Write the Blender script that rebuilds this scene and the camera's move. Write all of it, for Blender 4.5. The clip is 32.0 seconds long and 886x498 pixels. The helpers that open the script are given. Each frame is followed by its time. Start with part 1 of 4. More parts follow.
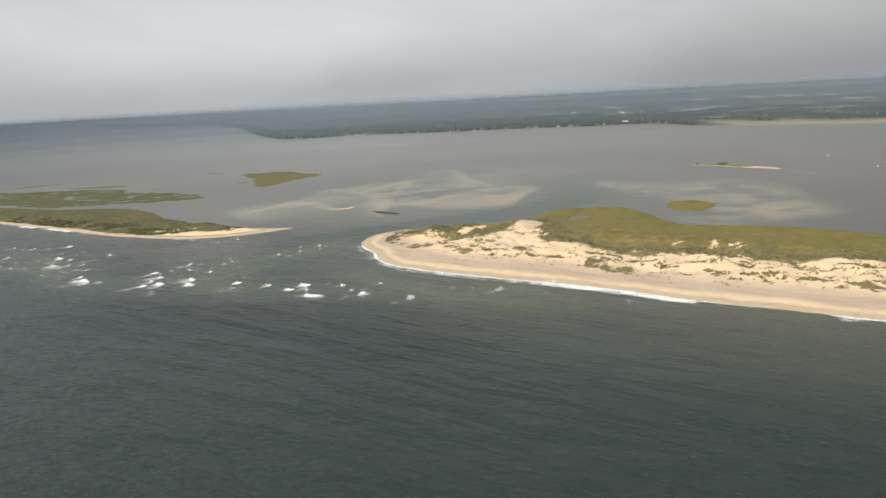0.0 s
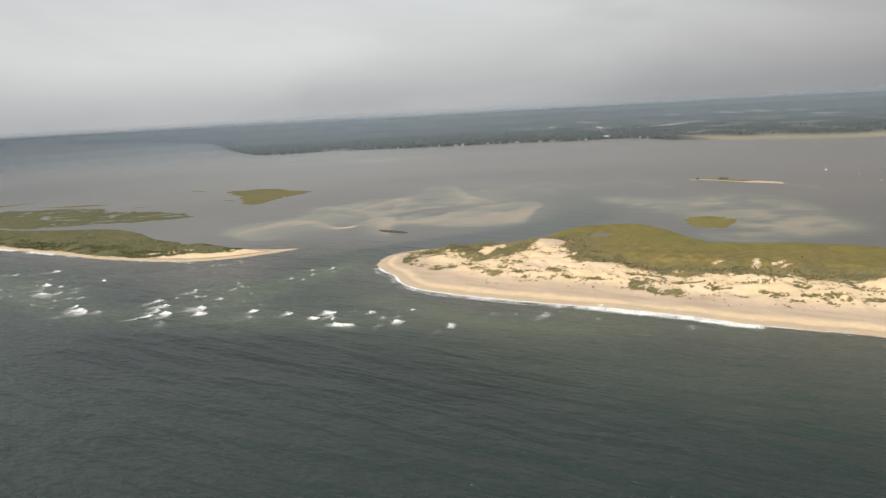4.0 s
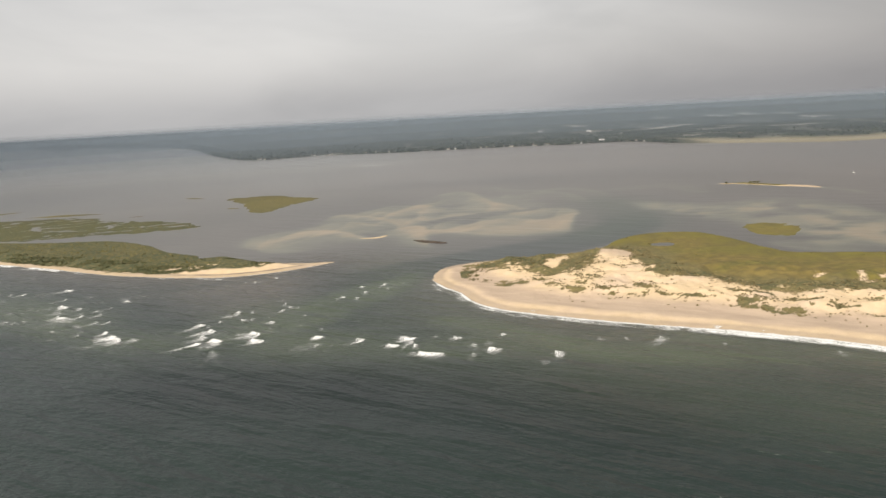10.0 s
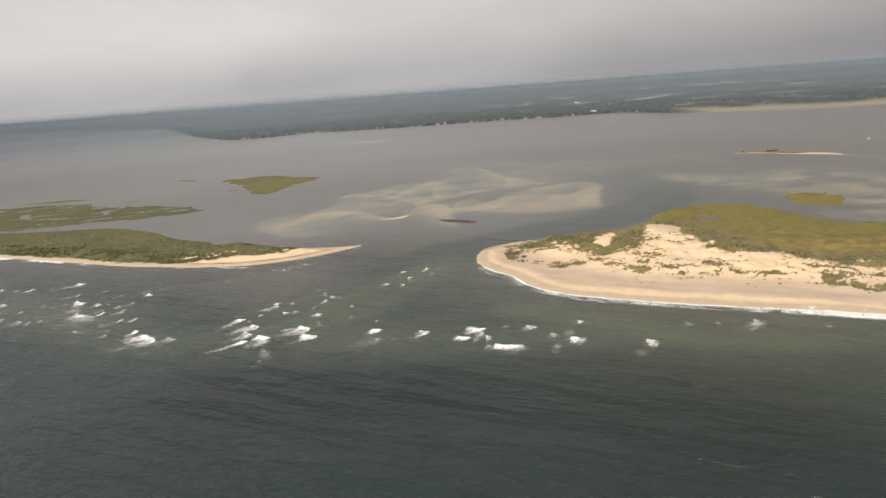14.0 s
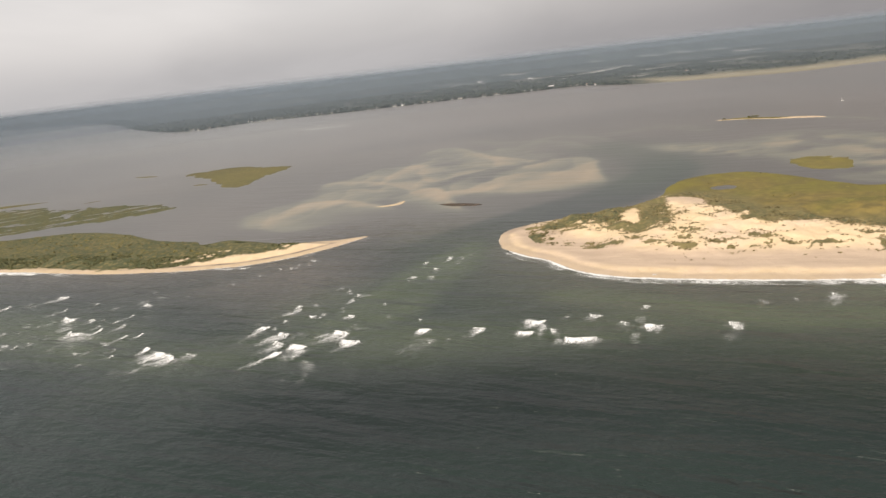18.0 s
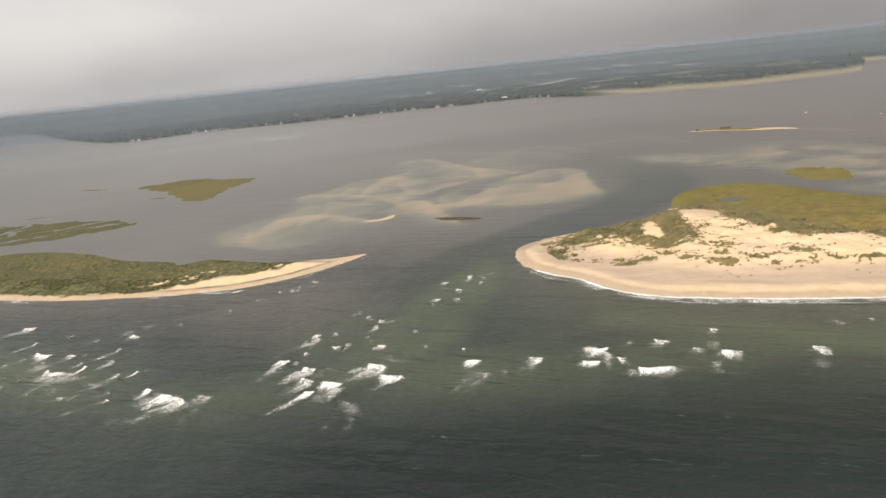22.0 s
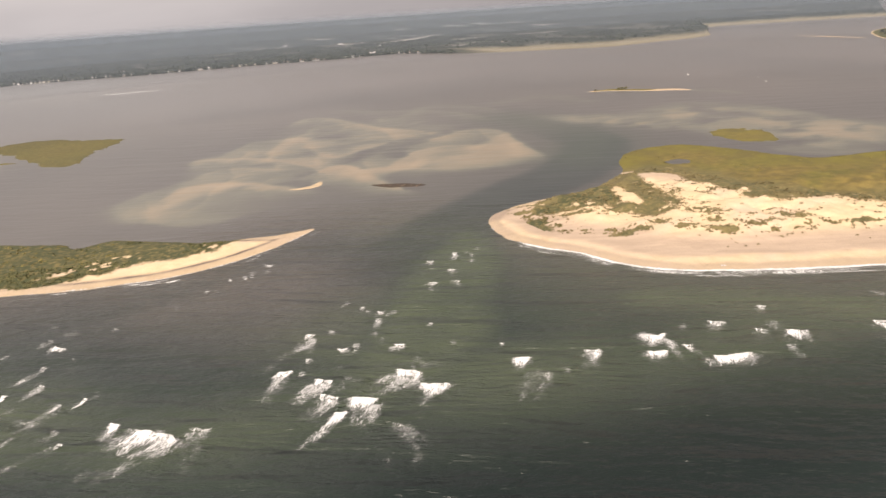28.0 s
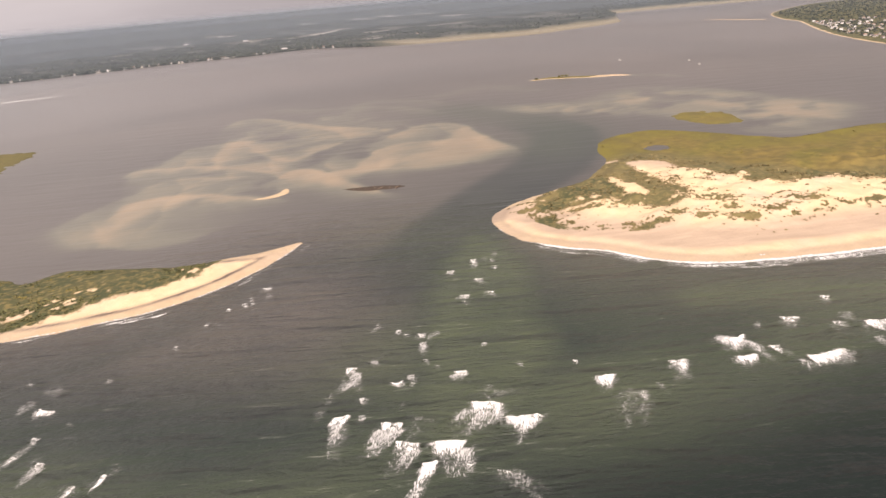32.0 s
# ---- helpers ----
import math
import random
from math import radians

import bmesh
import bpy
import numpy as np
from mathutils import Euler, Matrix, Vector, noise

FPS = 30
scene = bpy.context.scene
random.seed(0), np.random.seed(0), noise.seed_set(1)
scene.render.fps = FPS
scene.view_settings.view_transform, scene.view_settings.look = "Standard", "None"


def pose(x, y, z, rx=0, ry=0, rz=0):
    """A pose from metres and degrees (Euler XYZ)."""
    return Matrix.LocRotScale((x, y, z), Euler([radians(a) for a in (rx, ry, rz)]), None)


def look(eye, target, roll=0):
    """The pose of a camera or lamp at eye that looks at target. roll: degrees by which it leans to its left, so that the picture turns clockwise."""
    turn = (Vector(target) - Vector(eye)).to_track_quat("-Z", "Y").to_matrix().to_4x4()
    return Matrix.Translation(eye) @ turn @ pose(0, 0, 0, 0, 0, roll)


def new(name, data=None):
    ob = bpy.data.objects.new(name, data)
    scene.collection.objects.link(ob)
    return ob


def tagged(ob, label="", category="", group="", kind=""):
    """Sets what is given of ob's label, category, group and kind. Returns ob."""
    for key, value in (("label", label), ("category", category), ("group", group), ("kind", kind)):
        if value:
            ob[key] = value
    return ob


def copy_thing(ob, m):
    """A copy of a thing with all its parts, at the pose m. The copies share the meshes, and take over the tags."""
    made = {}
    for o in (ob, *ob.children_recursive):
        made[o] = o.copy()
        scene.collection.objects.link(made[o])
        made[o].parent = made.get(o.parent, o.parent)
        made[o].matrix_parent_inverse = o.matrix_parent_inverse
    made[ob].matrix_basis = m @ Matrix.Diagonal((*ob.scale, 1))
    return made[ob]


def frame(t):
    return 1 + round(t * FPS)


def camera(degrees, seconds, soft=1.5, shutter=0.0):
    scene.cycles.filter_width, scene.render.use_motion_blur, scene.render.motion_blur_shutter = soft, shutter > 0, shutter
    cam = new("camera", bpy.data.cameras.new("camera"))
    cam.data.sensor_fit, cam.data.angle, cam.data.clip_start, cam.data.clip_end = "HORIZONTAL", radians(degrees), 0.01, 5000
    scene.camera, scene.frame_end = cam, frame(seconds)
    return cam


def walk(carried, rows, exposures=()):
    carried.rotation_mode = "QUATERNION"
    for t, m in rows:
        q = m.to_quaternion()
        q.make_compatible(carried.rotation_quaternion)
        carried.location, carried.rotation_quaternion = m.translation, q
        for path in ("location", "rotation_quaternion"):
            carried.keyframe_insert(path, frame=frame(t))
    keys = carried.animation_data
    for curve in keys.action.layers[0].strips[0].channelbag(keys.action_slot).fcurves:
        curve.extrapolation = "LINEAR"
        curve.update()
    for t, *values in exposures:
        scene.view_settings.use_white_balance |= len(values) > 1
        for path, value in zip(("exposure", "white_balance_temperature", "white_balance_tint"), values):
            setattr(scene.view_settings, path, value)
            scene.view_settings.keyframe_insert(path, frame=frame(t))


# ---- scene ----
cam = camera(65.8, 32.0)
PATH = [
    (0, (-2.563, -4.556, 157.453), (-2.694, -2.609, 157.015), -3.3),
    (0.5, (-9.667, 0.337, 157.461), (-9.781, 2.286, 157.024), -3.5),
    (1, (-16.769, 5.227, 157.471), (-16.869, 7.181, 157.054), -3.7),
    (1.5, (-23.856, 10.126, 157.484), (-23.949, 12.082, 157.075), -3.4),
    (2, (-30.947, 15.051, 157.503), (-31.035, 17.008, 157.101), -3.3),
    (2.5, (-38.068, 20.018, 157.548), (-38.152, 21.977, 157.152), -3.5),
    (4.5, (-66.764, 40.149, 158.054), (-66.789, 42.109, 157.653), -3.2),
    (5, (-73.951, 45.248, 158.112), (-73.965, 47.207, 157.711), -3.2),
    (5.5, (-81.142, 50.402, 158.16), (-81.138, 52.359, 157.751), -3.2),
    (6, (-88.338, 55.635, 158.207), (-88.328, 57.592, 157.798), -3.2),
    (6.5, (-95.53, 60.975, 158.25), (-95.515, 62.934, 157.849), -3.1),
    (7, (-102.714, 66.469, 158.292), (-102.683, 68.429, 157.894), -3.0),
    (7.5, (-109.89, 72.129, 158.334), (-109.867, 74.088, 157.931), -2.8),
    (8, (-117.092, 77.93, 158.369), (-117.037, 79.89, 157.971), -2.8),
    (8.5, (-124.336, 83.82, 158.398), (-124.295, 85.783, 158.015), -3.4),
    (9, (-131.632, 89.77, 158.419), (-131.589, 91.732, 158.034), -3.4),
    (9.5, (-138.97, 95.73, 158.433), (-138.92, 97.691, 158.045), -3.5),
    (10, (-146.343, 101.666, 158.447), (-146.302, 103.626, 158.055), -3.4),
    (10.5, (-153.744, 107.545, 158.46), (-153.689, 109.504, 158.059), -3.4),
    (11, (-161.137, 113.369, 158.47), (-161.076, 115.327, 158.067), -3.5),
    (11.5, (-168.53, 119.135, 158.481), (-168.477, 121.093, 158.076), -3.7),
    (12, (-175.928, 124.845, 158.49), (-175.877, 126.803, 158.084), -3.8),
    (12.5, (-183.312, 130.503, 158.495), (-183.248, 132.456, 158.069), -4.2),
    (13, (-190.686, 136.125, 158.501), (-190.606, 138.075, 158.066), -4.2),
    (13.5, (-198.068, 141.751, 158.507), (-197.975, 143.697, 158.058), -4.3),
    (14, (-205.454, 147.426, 158.516), (-205.353, 149.368, 158.051), -4.5),
    (14.5, (-212.801, 153.213, 158.53), (-212.691, 155.152, 158.053), -4.5),
    (16.5, (-241.98, 176.881, 158.683), (-241.783, 178.801, 158.158), -5.3),
    (17, (-249.204, 182.942, 158.712), (-248.994, 184.861, 158.19), -5.7),
    (17.5, (-256.399, 189.233, 158.744), (-256.179, 191.149, 158.217), -6.2),
    (18, (-263.555, 195.624, 158.774), (-263.316, 197.538, 158.245), -6.8),
    (18.5, (-270.64, 202.124, 158.81), (-270.39, 204.041, 158.295), -7.0),
    (19, (-277.587, 208.706, 158.851), (-277.315, 210.621, 158.345), -7.1),
    (19.5, (-284.38, 215.37, 158.893), (-284.089, 217.284, 158.389), -7.2),
    (20, (-291.025, 222.16, 158.943), (-290.714, 224.07, 158.437), -7.7),
    (20.5, (-297.517, 229.162, 159.005), (-297.185, 231.067, 158.494), -7.7),
    (21, (-303.907, 236.435, 159.088), (-303.547, 238.334, 158.575), -7.3),
    (21.5, (-310.264, 243.951, 159.181), (-309.878, 245.845, 158.667), -6.9),
    (22, (-316.629, 251.467, 159.274), (-316.212, 253.354, 158.757), -6.1),
    (22.5, (-323.023, 258.942, 159.367), (-322.567, 260.816, 158.837), -5.7),
    (23, (-329.423, 266.367, 159.46), (-328.935, 268.233, 158.932), -5.1),
    (23.5, (-335.754, 273.709, 159.549), (-335.24, 275.566, 159.014), -4.9),
    (24, (-341.96, 280.97, 159.63), (-341.414, 282.816, 159.089), -4.4),
    (24.5, (-347.967, 288.221, 159.704), (-347.386, 290.054, 159.156), -4.2),
    (25, (-353.749, 295.556, 159.776), (-353.146, 297.381, 159.223), -4.6),
    (25.5, (-359.311, 303.176, 159.868), (-358.679, 304.987, 159.301), -4.6),
    (27.5, (-380.674, 334.846, 160.722), (-379.895, 336.566, 160.064), -4.0),
    (28, (-385.914, 342.981, 160.818), (-385.108, 344.685, 160.15), -4.0),
    (28.5, (-391.044, 351.298, 160.898), (-390.214, 352.988, 160.223), -4.1),
    (29, (-396.058, 359.753, 160.975), (-395.205, 361.43, 160.296), -4.3),
    (29.5, (-400.952, 368.328, 161.042), (-400.069, 369.986, 160.355), -4.5),
    (30, (-405.766, 377.019, 161.107), (-404.846, 378.652, 160.411), -4.9),
    (30.5, (-410.511, 385.807, 161.171), (-409.566, 387.425, 160.471), -4.9),
    (31, (-415.222, 394.603, 161.222), (-414.244, 396.198, 160.515), -4.6),
    (31.5, (-419.935, 403.389, 161.264), (-418.934, 404.969, 160.555), -4.8),
    (32, (-424.637, 412.164, 161.3), (-423.615, 413.732, 160.595), -5.2),
]
# the clip's camera slowly brightens and warms its picture
LIGHT = [(0, -0.08, 6250, 9), (9, -0.07, 6550, 11), (13.5, -0.11, 6600, 13), (17, 0.0, 6650, 14), (23, 0.0, 6750, 13), (25, 0.05, 6850, 16), (28, 0.17, 6950, 20), (32, 0.27, 7000, 25)]
walk(cam, [(t, look(eye, target, roll)) for t, eye, target, roll in PATH], LIGHT)

# ---- world, sun ----
SUN_EL, SUN_AZ = 41.0, 216.0          # degrees; azimuth clockwise from +y
sun = new("sun", bpy.data.lights.new("sun", "SUN"))
sun.data.energy, sun.data.angle, sun.data.color = 5.5, radians(2.0), (1.0, 0.93, 0.82)
_a, _e = radians(SUN_AZ), radians(SUN_EL)
sun.matrix_world = look((0, 0, 900), Vector((0, 0, 900)) - Vector((math.sin(_a) * math.cos(_e), math.cos(_a) * math.cos(_e), math.sin(_e))))


class Nodes:
    """A short way to write node trees."""
    def __init__(self, tree):
        self.t = tree
        tree.nodes.clear()

    def n(self, kind, out=0, props=None, **ins):
        node = self.t.nodes.new(kind)
        for k, v in (props or {}).items():
            setattr(node, k, v)
        for k, v in ins.items():
            s = node.inputs[int(k[1:])] if k[0] == "i" and k[1:].isdigit() else node.inputs[k.replace("_", " ")]
            if isinstance(v, bpy.types.NodeSocket):
                self.t.links.new(v, s)
            else:
                s.default_value = v
        return node.outputs[out]

    def mix(self, f, a, b, blend="MIX"):
        def c(v):
            return (*v, 1) if isinstance(v, tuple) and len(v) == 3 else v
        return self.n("ShaderNodeMix", 2, dict(data_type="RGBA", blend_type=blend), i0=f, i6=c(a), i7=c(b))

    def math(self, op, a, b=0.0, clamp=False):
        return self.n("ShaderNodeMath", 0, dict(operation=op, use_clamp=clamp), i0=a, i1=b)

    def ramp(self, f, a, b, lo=0.0, hi=1.0):
        return self.n("ShaderNodeMapRange", 0, dict(interpolation_type="SMOOTHSTEP"), i0=f, i1=a, i2=b, i3=lo, i4=hi)

    def pos(self, scale=(1, 1, 1), turn=0.0, warp=None):
        p = self.n("ShaderNodeNewGeometry", 0)
        if warp is not None:
            p = self.n("ShaderNodeVectorMath", 0, dict(operation="ADD"), i0=p, i1=warp)
        p = self.n("ShaderNodeMapping", 0, dict(vector_type="POINT"), Vector=p, Rotation=(0, 0, radians(turn)))
        return self.n("ShaderNodeVectorMath", 0, dict(operation="MULTIPLY"), i0=p, i1=scale)

    def noise(self, size, detail=4.0, rough=0.55, vec=None, distort=0.0):
        return self.n("ShaderNodeTexNoise", 0, Vector=vec if vec is not None else self.pos(), Scale=1.0 / size, Detail=detail, Roughness=rough, Distortion=distort)

    def attr(self, name):
        return self.n("ShaderNodeAttribute", 2, dict(attribute_name=name))

    def bump(self, h, dist, strength=1.0, normal=None):
        kw = dict(Height=h, Distance=dist, Strength=strength)
        if normal is not None:
            kw["Normal"] = normal
        return self.n("ShaderNodeBump", 0, None, **kw)


world = bpy.data.worlds.new("overcast")
scene.world = world
world.use_nodes = True
w = Nodes(world.node_tree)
sky = w.n("ShaderNodeTexSky", 0, dict(sky_type="NISHITA", sun_disc=False, sun_elevation=radians(SUN_EL), sun_rotation=radians(SUN_AZ), dust_density=4.0, air_density=1.5))
sky = w.n("ShaderNodeVectorMath", 0, dict(operation="SCALE"), i0=sky, Scale=0.10)
ray = w.n("ShaderNodeTexCoord", 0)
up = w.n("ShaderNodeSeparateXYZ", 2, Vector=ray)
drift = w.n("ShaderNodeVectorMath", 0, dict(operation="MULTIPLY"), i0=ray, i1=(1.0, 1.0, 3.2))
puffs = w.n("ShaderNodeTexNoise", 0, Vector=drift, Scale=2.6, Detail=5.0, Roughness=0.5, Distortion=0.4)
cloud = w.mix(w.ramp(up, 0.0, 0.10), (0.53, 0.53, 0.535), (0.75, 0.74, 0.73))
cloud = w.mix(w.ramp(up, 0.10, 0.55), cloud, (0.74, 0.74, 0.745))
side = w.n("ShaderNodeSeparateXYZ", 0, Vector=ray)
cloud = w.mix(1.0, cloud, w.mix(w.ramp(side, -0.02, 0.66), (1.03, 1.04, 1.04), (0.64, 0.635, 0.64)), "MULTIPLY")
cloud = w.mix(1.0, cloud, w.mix(w.ramp(puffs, 0.3, 0.7), (0.92, 0.92, 0.925), (1.10, 1.095, 1.09)), "MULTIPLY")
bg = w.n("ShaderNodeBackground", 0, Color=w.mix(0.86, sky, cloud), Strength=1.0)
_out = w.t.nodes.new("ShaderNodeOutputWorld")
w.t.links.new(bg, _out.inputs[0])


# ---- materials ----
def material(name, build):
    m = bpy.data.materials.new(name)
    m.use_nodes = True
    g = Nodes(m.node_tree)
    kw = build(g)
    if isinstance(kw, dict):
        kw = g.n("ShaderNodeBsdfPrincipled", 0, None, **kw)
    m.node_tree.links.new(kw, g.t.nodes.new("ShaderNodeOutputMaterial").inputs[0])
    return m


def plain(name, rgb, rough=0.7, grain=1.0, amount=0.25, metal=0.0):
    def build(g):
        f = g.ramp(g.noise(grain, 5.0), 0.3, 0.7)
        lo, hi = tuple(c * (1 - amount) for c in rgb), tuple(min(1, c * (1 + amount)) for c in rgb)
        tone = g.mix(f, lo, hi)
        return dict(Base_Color=tone, Roughness=rough, Metallic=metal)
    return material(name, build)


def water_nodes(g):
    shoal, tide, green = g.attr("shoal"), g.attr("silt"), g.attr("green")
    big = g.noise(140.0, 3.0)
    deep = g.mix(g.ramp(big, 0.35, 0.65), (0.013, 0.021, 0.019), (0.024, 0.032, 0.027))
    deep = g.mix(g.attr("deep"), deep, (0.0130, 0.0225, 0.0190))
    deep = g.mix(g.attr("dark_band"), deep, (0.0030, 0.0075, 0.0065))
    tone = g.mix(tide, deep, (0.119, 0.103, 0.089))
    # paler base colour in place of the sky's reflection
    tone = g.mix(g.attr("sky_sheen"), tone, (0.172, 0.164, 0.150))
    tone = g.mix(green, tone, (0.069, 0.085, 0.049))
    streak = g.noise(40.0, 5.0, 0.5, g.pos((1, 0.5, 1), 30.0), 0.5)
    sand = g.mix(g.ramp(streak, 0.35, 0.7), (0.272, 0.202, 0.130), (0.352, 0.258, 0.163))
    tone = g.mix(g.ramp(shoal, 0.0, 0.60, 0.0, 0.85), tone, (0.142, 0.141, 0.103))
    tone = g.mix(g.ramp(shoal, 0.38, 0.90, 0.0, 0.66), tone, sand)
    swell = g.noise(17.0, 3.0, 0.5, g.pos((0.22, 1.0, 1), 33.0), 0.35)
    chop = g.noise(3.0, 4.0, 0.6, g.pos((0.5, 1.0, 1), 22.0))
    calm = g.attr("calm")
    sea = g.noise(5.5, 3.0, 0.5, g.pos((0.34, 1.0, 1), 36.0), 0.4)
    n = g.bump(swell, g.math("MULTIPLY", calm, 7.4), 1.0)
    n = g.bump(sea, g.math("MULTIPLY", calm, 1.5), 1.0, n)
    n = g.bump(chop, g.math("MULTIPLY", calm, 1.1), 1.0, n)
    return dict(Base_Color=tone, Roughness=0.29, IOR=1.33, Normal=n)


def land_nodes(g):
    veg, wet, marsh, scrub, mud = (g.attr(k) for k in ("veg", "wet", "marsh", "scrub", "mud"))
    dry = g.attr("dry")
    fine, mid, big = g.noise(1.3, 5.0, 0.65), g.noise(9.0, 5.0), g.noise(60.0, 4.0, 0.6, g.pos((0.7, 1.3, 1), -25.0))
    sand = g.mix(g.ramp(mid, 0.3, 0.7), (0.54, 0.412, 0.250), (0.62, 0.484, 0.304))
    sand = g.mix(g.ramp(big, 0.45, 0.7, 0.0, 0.5), sand, (0.54, 0.42, 0.345))
    sand = g.mix(g.ramp(fine, 0.3, 0.75, 0.0, 0.35), sand, (0.48, 0.36, 0.25))
    low = g.mix(g.ramp(g.noise(14.0, 5.0, 0.6, g.pos((0.3, 1.6, 1), 31.0)), 0.3, 0.7), (0.34, 0.263, 0.193), (0.43, 0.335, 0.246))
    sand = g.mix(dry, low, sand)
    sand = g.mix(wet, sand, (0.205, 0.164, 0.127))
    sand = g.mix(g.ramp(wet, 0.55, 0.95), sand, (0.105, 0.078, 0.060))
    rim = g.attr("rim")
    grass = g.mix(g.ramp(mid, 0.3, 0.72), (0.112, 0.089, 0.032), (0.190, 0.142, 0.043))
    grass = g.mix(g.ramp(big, 0.42, 0.66, 0.0, 0.75), grass, g.mix(g.ramp(mid, 0.3, 0.7), (0.105, 0.098, 0.026), (0.155, 0.135, 0.034)))
    grass = g.mix(g.math("MULTIPLY", rim, g.ramp(mid, 0.2, 0.6, 0.4, 1.0)), grass, g.mix(g.ramp(g.noise(26.0, 4.0, 0.6), 0.38, 0.64), (0.148, 0.128, 0.028), (0.112, 0.095, 0.031)))
    grass = g.mix(g.ramp(fine, 0.45, 0.8, 0.0, 0.35), grass, (0.10, 0.088, 0.03))
    bush = g.mix(g.ramp(mid, 0.35, 0.65), (0.105, 0.090, 0.038), (0.165, 0.135, 0.055))
    bush = g.mix(g.ramp(fine, 0.35, 0.7), bush, (0.185, 0.150, 0.070))
    plants = g.mix(marsh, bush, grass)
    plants = g.mix(g.math("MULTIPLY", scrub, g.ramp(g.noise(4.0, 4.0), 0.32, 0.58)), plants, (0.056, 0.063, 0.029))
    rag = g.math("ADD", veg, g.math("MULTIPLY", g.math("SUBTRACT", g.noise(6.5, 8.0, 0.72), 0.5), 1.9))
    tone = g.mix(g.ramp(rag, 0.20, 0.82), sand, plants)
    tone = g.mix(mud, tone, (0.060, 0.046, 0.034))
    rough = g.ramp(wet, 0.0, 1.0, 0.95, 0.55)
    n = g.bump(g.noise(5.0, 6.0, 0.65), 0.9, 1.0)
    return dict(Base_Color=tone, Roughness=rough, Specular_IOR_Level=0.25, Normal=n)


def leaf_nodes(dark, light):
    def build(g):
        island = g.n("ShaderNodeNewGeometry", 8)
        tone = g.mix(island, dark, light)
        tone = g.mix(g.ramp(g.noise(30.0, 3.0), 0.4, 0.65), tone, tuple(c * 1.25 for c in light))
        return dict(Base_Color=tone, Roughness=0.8, Specular_IOR_Level=0.2)
    return build


def main_nodes(g):
    field, marsh = g.attr("field"), g.attr("marsh")
    fine, mid = g.noise(18.0, 5.0, 0.65), g.noise(120.0, 4.0)
    wood = g.mix(g.ramp(fine, 0.35, 0.7), (0.026, 0.031, 0.029), (0.052, 0.057, 0.051))
    wood = g.mix(g.ramp(mid, 0.35, 0.7, 0.0, 0.6), wood, (0.055, 0.062, 0.050))
    tone = g.mix(marsh, wood, g.mix(g.ramp(fine, 0.3, 0.7), (0.20, 0.178, 0.122), (0.26, 0.232, 0.168)))
    tone = g.mix(field, tone, (0.46, 0.43, 0.39))
    return dict(Base_Color=tone, Roughness=0.95, Specular_IOR_Level=0.1, Normal=g.bump(fine, 6.0))


def foam_nodes(g):
    place = g.n("ShaderNodeTexCoord", 3)
    long = g.n("ShaderNodeVectorMath", 0, dict(operation="MULTIPLY"), i0=place, i1=(1.0, 0.24, 1.0))
    cover, lace = g.attr("cover"), g.attr("lace")
    grain = g.ramp(g.noise(0.5, 6.0, 0.75, long), 0.26, 0.74)
    web = g.noise(1.4, 4.0, 0.6, g.n("ShaderNodeVectorMath", 0, dict(operation="MULTIPLY"), i0=place, i1=(1.0, 0.6, 1.0)), 0.6)
    web = g.math("SUBTRACT", 1.0, g.math("MULTIPLY", g.math("ABSOLUTE", g.math("SUBTRACT", web, 0.5)), 7.5), True)
    n = g.n("ShaderNodeMix", 0, dict(data_type="FLOAT"), i0=lace, i2=grain, i3=g.math("MULTIPLY", g.math("MULTIPLY", web, 0.75), g.math("ADD", grain, 0.45)))
    edge = g.math("SUBTRACT", 1.0, cover)
    seen = g.ramp(n, g.math("SUBTRACT", edge, 0.26), g.math("ADD", edge, 0.30))
    seen = g.math("MULTIPLY", g.math("MULTIPLY", seen, g.attr("thick")), g.ramp(cover, 0.0, 0.5, 0.0, 1.0))
    tone = g.mix(grain, (0.46, 0.47, 0.45), (0.84, 0.84, 0.82))
    white = g.n("ShaderNodeBsdfPrincipled", 0, None, Base_Color=tone, Roughness=0.75, Normal=g.bump(g.noise(0.7, 4.0, 0.7, place), 0.35))
    return g.n("ShaderNodeMixShader", 0, i0=seen, i1=g.n("ShaderNodeBsdfTransparent", 0), i2=white)


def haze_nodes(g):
    # pale see-through sheet standing in for haze, its normal fixed upward
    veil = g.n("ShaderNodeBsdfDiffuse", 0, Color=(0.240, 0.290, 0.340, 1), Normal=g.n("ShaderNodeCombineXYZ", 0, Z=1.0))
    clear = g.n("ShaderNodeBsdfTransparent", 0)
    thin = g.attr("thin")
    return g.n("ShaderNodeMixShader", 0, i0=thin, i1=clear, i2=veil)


WATER = material("sea_water", water_nodes)
LAND = material("sand_and_plants", land_nodes)
BUSH = material("dark_shrub_leaves", leaf_nodes((0.072, 0.076, 0.034), (0.108, 0.106, 0.047)))
TUFT = material("marsh_grass", leaf_nodes((0.118, 0.101, 0.033), (0.160, 0.132, 0.040)))
DUNE_BUSH = material("dune_bush_leaves", leaf_nodes((0.120, 0.102, 0.046), (0.195, 0.158, 0.076)))
DUNE_GRASS = material("dune_grass", leaf_nodes((0.115, 0.098, 0.046), (0.20, 0.160, 0.082)))
TREES = material("far_tree_leaves", leaf_nodes((0.026, 0.033, 0.027), (0.060, 0.068, 0.052)))
MAIN = material("far_woodland", main_nodes)
FOAM = material("sea_foam", foam_nodes)
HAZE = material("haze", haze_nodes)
WHITE = plain("white_paint", (0.70, 0.69, 0.66), 0.5, 2.0, 0.08)
